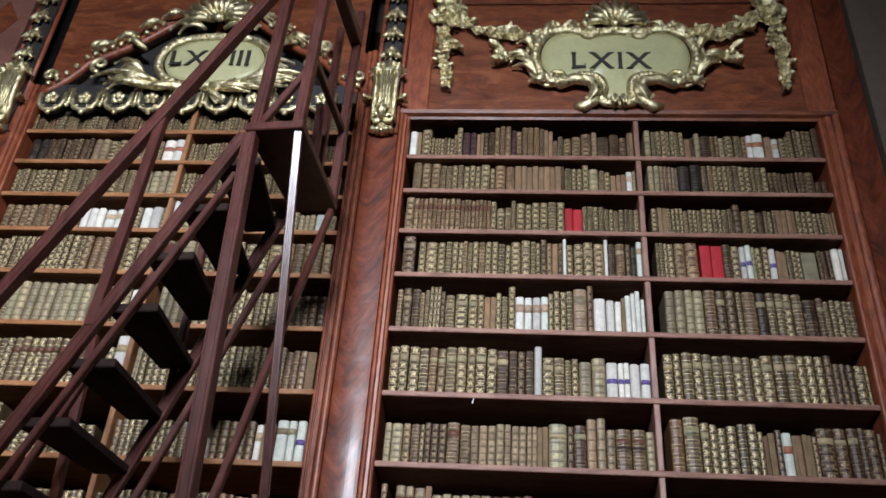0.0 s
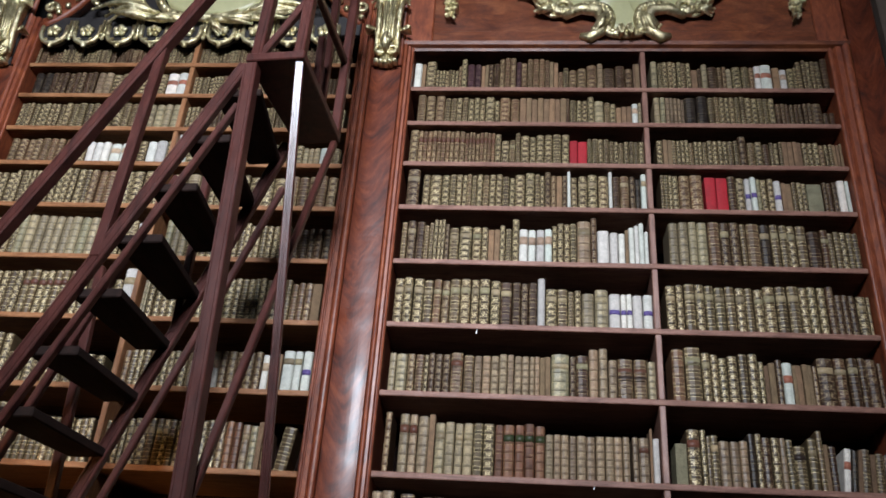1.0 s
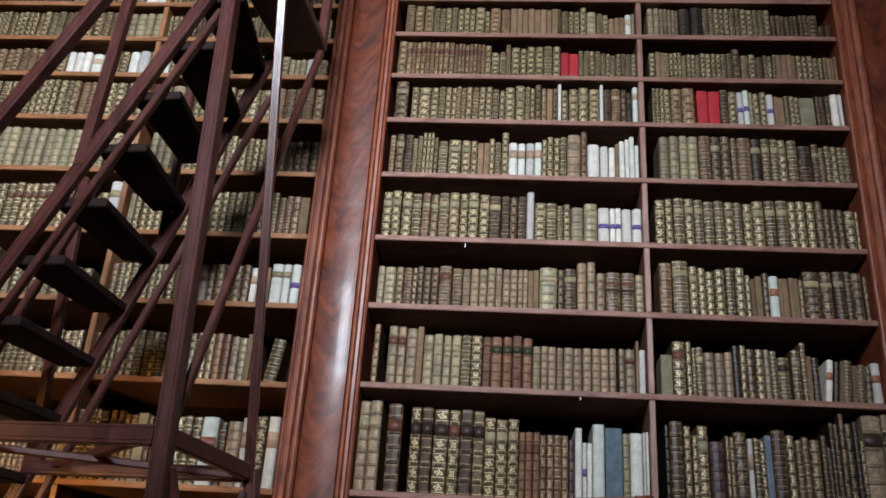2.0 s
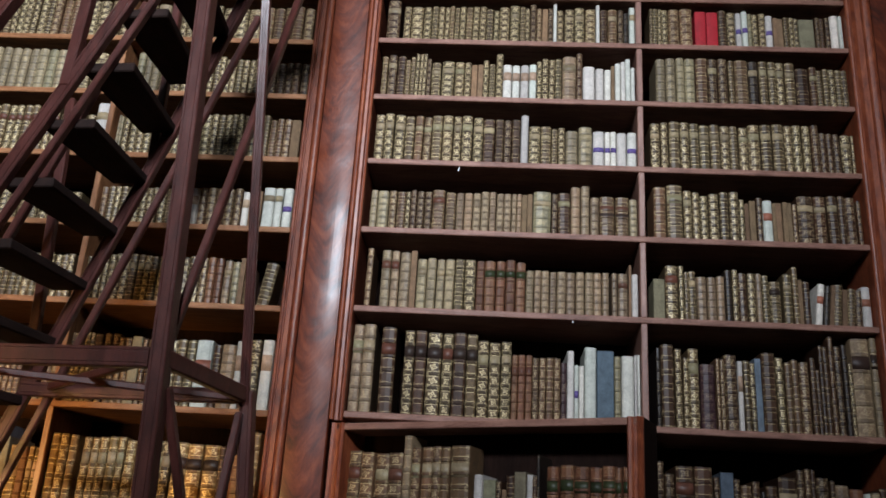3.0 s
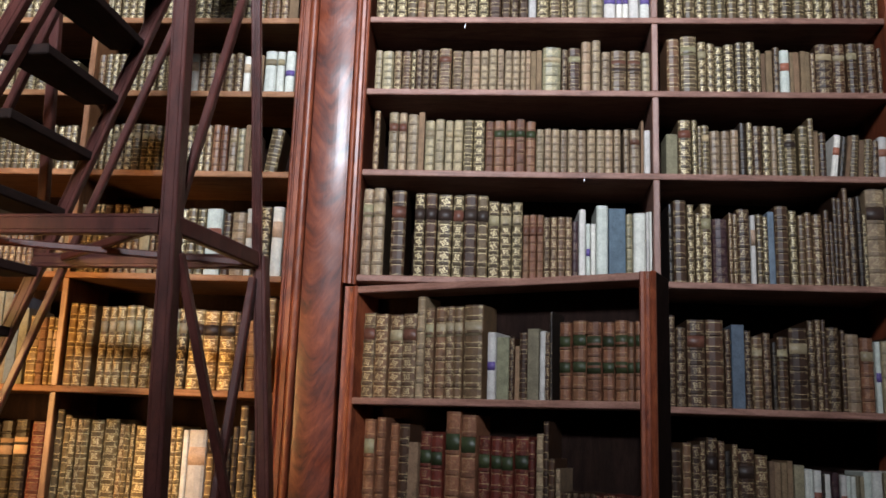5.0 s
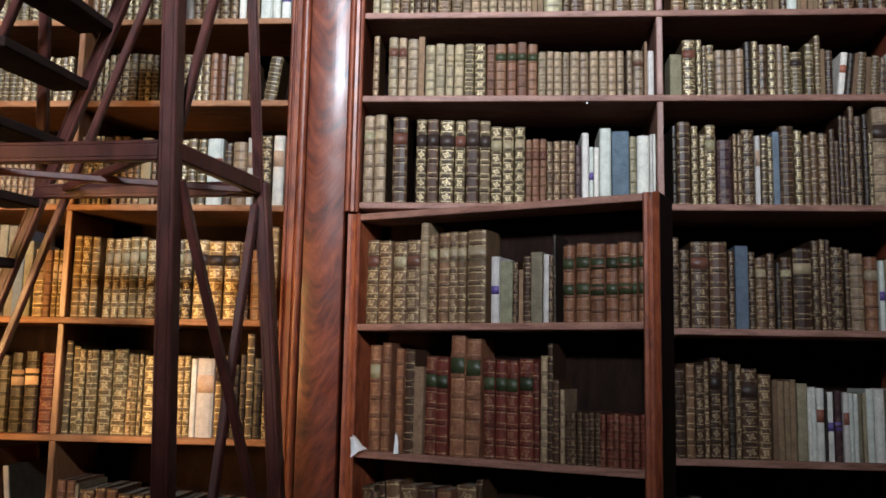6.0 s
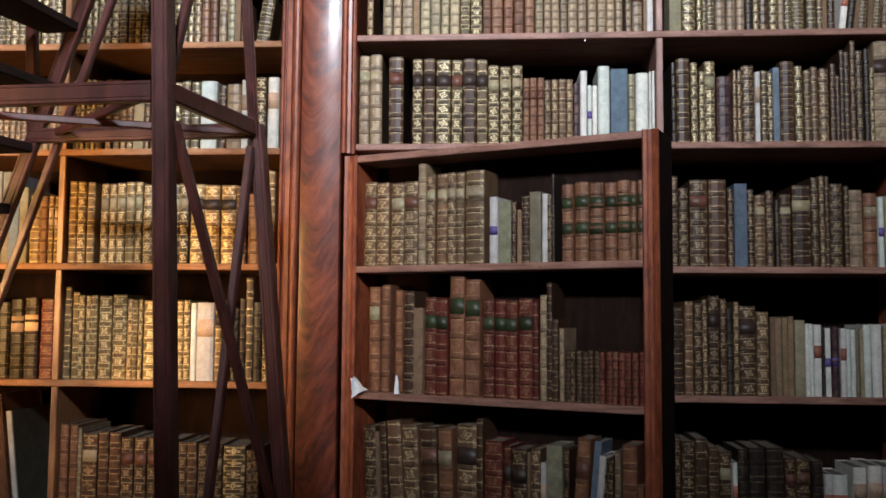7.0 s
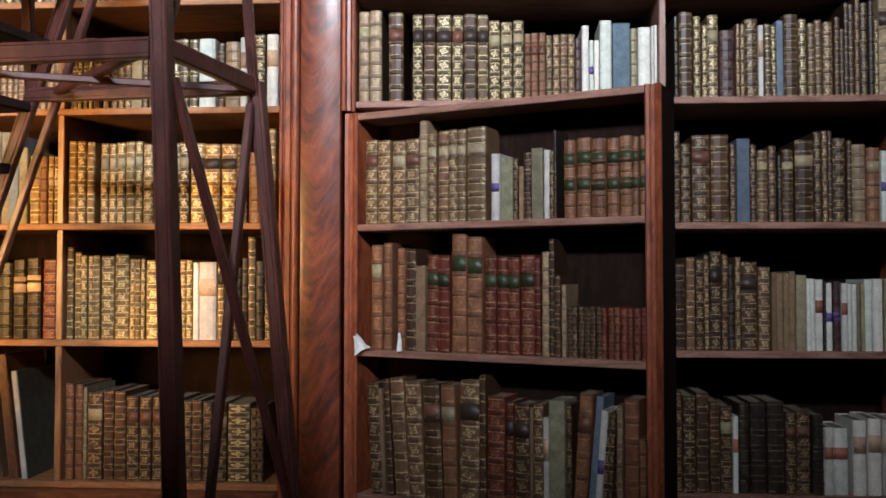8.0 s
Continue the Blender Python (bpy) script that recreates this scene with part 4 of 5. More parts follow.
door_part("stile", Shape().sweep(door_mould(0.0, 0.055), 0.03, DOOR_TOP), WOOD, "moulded hinge upright")
door_part("stile", Shape().sweep(door_mould(DOOR_W - 0.052, DOOR_W), 0.03, DOOR_TOP), WOOD, "moulded leading upright")
door_part("top_rail", Shape().box(0.0, DOOR_W - 0.004, 0.004, 0.16, DOOR_TOP - 0.026, DOOR_TOP - 0.001, 0.003), SHELF)
door_part("back_panel", Shape().box(0.0, DOOR_W - 0.004, 0.16, 0.18, 0.03, DOOR_TOP, 0.002), BACK_SHADE)
DOOR_Z = (1.683, 1.234, 0.722)
for zz in DOOR_Z:
    door_part("shelf", Shape().box(0.055, DOOR_W - 0.052, 0.0, 0.16, zz - 0.012, zz + 0.012, 0.003), SHELF)
door_part("plinth", Shape().box(0.055, DOOR_W - 0.052, 0.006, 0.03, 0.03, 0.722, 0.003), WOOD_H)
# the meeting edge takes the same colour, with its shade painted in
door_part("edge", Shape().box(DOOR_W - 0.0035, DOOR_W - 0.0005, 0.014, 0.178, 0.03, DOOR_TOP, 0.001), BACK_SHADE, "meeting edge coloured near-black for shade")


# ---- the library steps ----
LT = radians(4.8)
LU, LV = Vector((math.cos(LT), -math.sin(LT), 0)), Vector((math.sin(LT), math.cos(LT), 0))
LO = Vector((-0.94, 2.345, 0.0))
FARW = 0.44


def lp(u, w, z):
    """A place on the steps: u along the flight, w from the near to the far side."""
    return LO + LU * u + LV * w + Vector((0, 0, z))


def grooved(w, d):
    """Section of a squared timber with eased corners and a quirk run along both edges of its faces."""
    a, b, e, k, g = w / 2, d / 2, 0.003, 0.0055, 0.0022
    face = [(-a + e, -b), (-a + e + k, -b), (-a + e + k + 0.001, -b + g), (-a + e + k + 0.0035, -b + g), (-a + e + k + 0.0045, -b)]
    front = face + [(-x, y) for x, y in reversed(face)]
    side = [(a, -b + e), (a, b - e)]
    back = [(-x, -y) for x, y in front]
    return front + side + back + [(-a, b - e), (-a, -b + e)]


def library_steps():
    root = empty("library_steps", "tall dark brown wooden library steps with a handrail and platform", "ladder", at=pose(LO.x, LO.y, 0))
    inv = root.matrix_basis.inverted()

    def bar(nm, p, q, w=0.034, d=0.034, mat=LADDER, lab="", side=LV):
        ob = part(nm, Shape().bar(lp(*p), lp(*q), w, d, side, 0.004), mat, root, lab)
        ob.matrix_parent_inverse = inv
        return ob

    def moulded(nm, p, q, w, d, lab="", side=LV):
        """A timber with quirked edges from p to q."""
        p, q = lp(*p), lp(*q)
        z = (q - p).normalized()
        y = Vector(side)
        y = (y - z * y.dot(z)).normalized()
        m = Matrix.Translation(p) @ Matrix((y.cross(z), y, z)).transposed().to_4x4()
        sh = Shape().sweep(grooved(w, d), 0, (q - p).length)
        sh.v = [tuple(m @ Vector(c)) for c in sh.v]
        ob = part(nm, sh, LADDER, root, lab)
        ob.matrix_parent_inverse = inv
        return ob

    def board(nm, corners, z, h, mat, lab=""):
        """A level board from four plan corners, its edges slightly eased."""
        bm = bmesh.new()
        lo = [bm.verts.new(lp(u, w, z - h)) for u, w in corners]
        hi = [bm.verts.new(lp(u, w, z + h)) for u, w in corners]
        bm.faces.new(lo[::-1])
        bm.faces.new(hi)
        for a in range(4):
            b = (a + 1) % 4
            bm.faces.new((lo[a], lo[b], hi[b], hi[a]))
        bmesh.ops.bevel(bm, geom=bm.edges[:], offset=0.004, segments=1, affect="EDGES")
        bm.verts.index_update()
        sh = Shape().add([v.co.copy() for v in bm.verts], [[v.index for v in f.verts] for f in bm.faces])
        bm.free()
        ob = part(nm, sh, mat, root, lab)
        ob.matrix_parent_inverse = inv
        return ob
    N, F = 0.0, FARW
    # four supports, the hind one leaning back to the level frame
    moulded("leg", (-0.012, N, 3.72), (0.133, N, 0.0), 0.048, 0.050)
    moulded("leg", (0.152, 0.425, 2.10), (0.350, 0.425, 0.0), 0.042, 0.044)
    moulded("leg", (0.163, N, 3.72), (0.145, 0.42, 2.06), 0.029, 0.044, "slender polished slanting support", (-0.16, 1, 0))
    bar("brace", (0.174, F, 3.70), (0.044, 0.02, 2.10), 0.024, 0.028)
    bar("brace", (0.072, 0.02, 2.03), (0.273, 0.42, 0.80), 0.024, 0.030)
    bar("brace", (0.142, 0.40, 2.03), (0.149, 0.02, 0.60), 0.024, 0.028)
    # level frame
    moulded("rail", (0.02, N, 2.106), (-0.88, N, 2.106), 0.056, 0.030)
    moulded("rail", (0.15, 0.435, 2.088), (-0.62, 0.435, 2.088), 0.046, 0.028)
    bar("rail", (0.060, 0.0, 2.106), (0.150, 0.42, 2.088), 0.028, 0.050, side=(0, 0, 1))
    bar("brace", (-0.52, 0.43, 2.098), (-0.02, 0.02, 2.098), 0.020, 0.026, side=(0, 0, 1))
    bar("brace", (-0.70, 0.02, 2.082), (0.12, 0.41, 2.078), 0.020, 0.022, side=(0, 0, 1))
    board("platform", [(-0.03, -0.03), (0.185, -0.03), (0.185, 0.475), (0.0, 0.475)], 3.742, 0.018, LADDER, "small standing platform")
    # strings
    moulded("string", (-0.038, N, 3.725), (-1.781, N, 0.02), 0.046, 0.030)
    bar("string", (-0.035, N, 3.55), (-1.664, N, 0.02), 0.022, 0.030)
    moulded("string", (-0.017, F, 3.70), (-1.359, F, 0.02), 0.046, 0.028)
    bar("string", (-0.006, F + 0.01, 3.50), (-1.275, F + 0.01, 0.02), 0.024, 0.024)
    bar("string", (-0.330, 0.235, 3.42), (-1.560, 0.235, 0.02), 0.026, 0.028)
    # treads
    for i in range(18):
        z = 3.620 - 0.1965 * i
        if z < 0.15:
            break
        h = 3.03 - z
        n, f = -0.205 - (0.47 if h > 0 else 0.40) * h, -0.252 - 0.36 * h
        board("tread", [(n - 0.170, 0.016), (n, 0.016), (f + 0.004, F - 0.004), (f - 0.122, F - 0.004)], z, 0.016, TREAD_SHADE, "wooden tread, shade put into its dark colour")
    # handrail, balusters and the guard round the platform
    moulded("handrail", (0.010, N - 0.004, 4.585), (-1.727, N - 0.004, 1.20), 0.044, 0.046)
    moulded("newel", (-0.001, N, 3.755), (0.017, N, 4.70), 0.040, 0.040)
    moulded("newel", (0.158, N, 3.755), (0.167, N, 4.70), 0.038, 0.040)
    bar("baluster", (-0.372, N, 3.86), (-0.407, N, 2.95), 0.036, 0.036)
    bar("baluster", (-1.040, N, 2.56), (-1.085, N, 1.55), 0.036, 0.036)
    bar("brace", (0.155, N, 4.035), (0.006, N, 3.755), 0.026, 0.028)
    bar("baluster", (-0.327, F, 3.70), (-0.315, F, 2.88), 0.030, 0.030)
    bar("baluster", (-0.672, F, 3.16), (-0.608, F, 2.05), 0.034, 0.030)
    bar("newel", (0.122, 0.30, 3.755), (0.110, 0.30, 4.12), 0.030, 0.034)
    bar("newel", (0.088, 0.46, 3.755), (0.080, 0.46, 4.75), 0.032, 0.034)
    bar("newel", (0.165, 0.46, 3.755), (0.166, 0.46, 4.85), 0.036, 0.036)
    bar("guard_rail", (0.165, N, 4.62), (0.165, 0.46, 4.66), 0.050, 0.07, side=(0, 0, 1))
    bar("guard_rail", (0.165, N + 0.01, 4.10), (0.165, 0.45, 4.12), 0.026, 0.03, side=(0, 0, 1))
    return root


library_steps()


# ---- books ----
def spine_bow(w, kind):
    return min(0.42 * w, 0.016) if kind not in "nuse" else min(0.12 * w, 0.004)


def book_mesh(w, h, d, kind, bands, hollow):
    """Rounded spine at y = 0 towards -y, raised bands, boards at the sides, page block set down at the top."""
    arc = [(-0.5, 1.0), (-0.465, 0.55), (-0.32, 0.17), (0, 0), (0.32, 0.17), (0.465, 0.55), (0.5, 1.0)]
    bow = spine_bow(w, kind)
    prof = [(a * w, b * bow) for a, b in arc]
    levels, t = [(0.0, 0.0, 0.0)], 0.0022 if h < 0.25 else 0.0035
    hh = max(0.0028, h * 0.011)
    if bands:
        for k in range(1, bands + 1):
            zb = h * k / (bands + 1)
            levels += [(zb - 1.8 * hh, 0.0, k - 0.10), (zb - hh, t, k - 0.02), (zb + hh, t, k + 0.02), (zb + 1.8 * hh, 0.0, k + 0.10)]
    levels.append((h, 0.0, bands + 1.0))
    vs, uv = [], []
    for z, out, v in levels:
        for i, (x, y) in enumerate(prof):
            k = arc[i][0] * 1.0
            vs.append((x * (1 + out / w * 0.7), y - out * (1 - abs(k)), z))
            uv.append((arc[i][0] + 0.5, v))
    n, fs, fuv, mi = len(prof), [], [], []
    for r in range(len(levels) - 1):
        for i in range(n - 1):
            q = (r * n + i, r * n + i + 1, (r + 1) * n + i + 1, (r + 1) * n + i)
            fs.append(q)
            fuv += [uv[k] for k in q]
            mi.append(0)
    # cover boards and page block
    o, e = len(vs), min(0.003, w * 0.15)
    y1, z1 = d, h - 0.004
    vs += [(-w / 2, y1, 0), (-w / 2, y1, h), (w / 2, y1, 0), (w / 2, y1, h),
           (-w / 2 + e, bow, h), (-w / 2 + e, y1, h), (w / 2 - e, bow, h), (w / 2 - e, y1, h),
           (-w / 2 + e, bow, z1), (-w / 2 + e, y1, z1), (w / 2 - e, bow, z1), (w / 2 - e, y1, z1)]
    top = (len(levels) - 1) * n
    ex = [(0, o, o + 1, top), (n - 1, top + n - 1, o + 3, o + 2), (top, o + 1, o + 5, o + 4), (top + n - 1, o + 6, o + 7, o + 3),
          (o + 4, o + 5, o + 9, o + 8), (o + 6, o + 10, o + 11, o + 7), (0, n - 1, o + 2, o), (o, o + 2, o + 3, o + 1)]
    ex.append((top, top + 1, top + 2, top + 3, top + 4, top + 5, top + 6, o + 6, o + 4))
    pages = (o + 8, o + 10, o + 11, o + 9)
    for q in ex:
        fs.append(q)
        fuv += [(-2.0, 0.5)] * len(q)
        mi.append(0)
    if not hollow:
        fs.append(pages)
        fuv += [(-2.0, 0.5)] * 4
        mi.append(1)
    me = bpy.data.meshes.new("book")
    me.from_pydata(vs, [], fs)
    layer = me.uv_layers.new(name="spine")
    layer.data.foreach_set("uv", [c for p in fuv for c in p])
    me.polygons.foreach_set("material_index", mi)
    me.materials.append(LEATHER[kind])
    me.materials.append(PAGES)
    return me


NAMES = {"b": ("brown_calf_book", "worn brown calf book with gilt tooling"), "o": ("gilt_calf_book", "olive-brown calf book with gilt panels"),
         "d": ("dark_leather_book", "dark brown leather book with raised bands"), "k": ("black_leather_book", "blackened leather book"),
         "t": ("tan_calf_book", "tan calf book with rubbed spine"), "n": ("paper_bound_book", "plain tan paper-bound book"),
         "c": ("cream_calf_book", "cream calf book with raised bands"), "g": ("golden_calf_book", "golden-brown calf book, heavily gilt"),
         "r": ("red_morocco_book", "dark red morocco book with gilt bands"), "a": ("russet_calf_book", "russet calf book with raised bands"),
         "e": ("grey_paper_book", "grey-green paper-covered book"), "u": ("blue_paper_book", "blue-grey paper-covered book"),
         "p": ("plum_cloth_book", "plum-coloured cloth book"), "w": ("vellum_book", "white vellum book"), "s": ("scarlet_book", "bright scarlet cloth volume")}
# second letter of a token: title pieces as (from, to, colour) in parts of the height
LABELS = {"": (), "R": ((0.52, 0.72, "red"),), "V": ((0.42, 0.57, "violet"),), "T": ((0.55, 0.80, "tan"),), "G": ((0.66, 0.83, "green"),),
          "Q": ((0.33, 0.50, "green"), (0.66, 0.83, "green")), "D": ((0.66, 0.83, "dark"),), "U": ((0.66, 0.83, "rust"),), "C": ((0.66, 0.83, "cream"),),
          "H": ((0.62, 0.78, "rust"), (0.45, 0.60, "dark"))}


def title_label(w, h, bow, lo, hi, ob, colour):
    """A leather title piece glued on the spine."""
    arc = [(-0.47, 0.60), (-0.32, 0.17), (0, 0), (0.32, 0.17), (0.47, 0.60)]
    z0, z1 = (lo + 0.012) * h, (hi - 0.012) * h
    vs = [(a * w * 1.01, b * bow - k, z) for k in (0.0009, -0.001) for z in (z0, z1) for a, b in arc]
    fs = []
    for i in range(4):
        fs += [(i, i + 1, i + 6, i + 5), (10 + i + 1, 10 + i, 15 + i, 15 + i + 1), (i + 1, i, 10 + i, 11 + i), (5 + i, 6 + i, 16 + i, 15 + i)]
    return part("title_label", Shape().add(vs, fs, True), TITLE[colour], ob, colour + " title label")


def shelf_books(x0, z, y, spec, height, where, rng, m=None, set_back=0.025, spare=False, deepest=0.27, ease=1.0):
    """A row of books from x0: tokens kind[label]count/width/height[/lean]; _/width is a gap. Widths and heights in centimetres."""
    x = x0
    for tok in spec.split():
        bits = tok.split("/")
        if bits[0] == "_":
            x += float(bits[1]) / 100 * ease
            continue
        kind = bits[0][0]
        lab = bits[0][1] if bits[0][1:2].isalpha() else ""
        num = int(bits[0][1 + len(lab):] or 1)
        total, hh = float(bits[1]) / 100 * ease, float(bits[2]) / 100
        lean = float(bits[3]) if len(bits) > 3 else 0.0
        ws = [rng.uniform(0.86, 1.14) for _ in range(num)]
        sc = total / sum(ws)
        bands = 0 if kind in "wnsu" else rng.choice((4, 5, 5)) if hh < 0.22 else rng.choice((5, 5, 6))
        if kind == "e":
            bands = 0
        for w in ws:
            w *= sc
            h = min(hh * rng.uniform(0.985, 1.015), height - 0.006)
            d = min(deepest, max(0.10, h * 0.68))
            bd, titles = bands, LABELS[lab]
            bw = w * 0.955 - 0.0008
            low = z < 1.3
            me = book_mesh(bw, h, d, kind, bd, low)
            tilt = lean + rng.uniform(-0.35, 0.35) * (0 if num > 6 else 1)
            back = set_back + rng.uniform(-0.006, 0.006) + max(0, 0.2 - h) * 0.05
            px = x + w / 2
            if tilt:
                px += 0.5 * h * math.sin(radians(tilt)) * (1 if lean == 0 else 0)
            lift = abs(math.sin(radians(tilt))) * w / 2
            local = pose(px - (math.sin(radians(tilt)) * h * 0.5 if lean == 0 else 0), y + back, z + lift + 0.0003, 0, tilt, rng.uniform(-1.2, 1.2))
            x += w
            ob = new("small_gilt_book" if spare and kind == "o" else NAMES[kind][0], me)
            ob.matrix_basis = m @ local if m else local
            tagged(ob, NAMES[kind][1] + " on " + where, "book", "books on " + where)
            for lo, hi, colour in titles:
                title_label(bw, h, spine_bow(bw, kind), lo, hi, ob, colour)
            if low:
                part("page_block", Shape().box(-bw / 2 + 0.003, bw / 2 - 0.003, spine_bow(bw, kind) + 0.002, d - 0.003, 0.003, h - 0.004, 0), PAGES, ob)
    return x


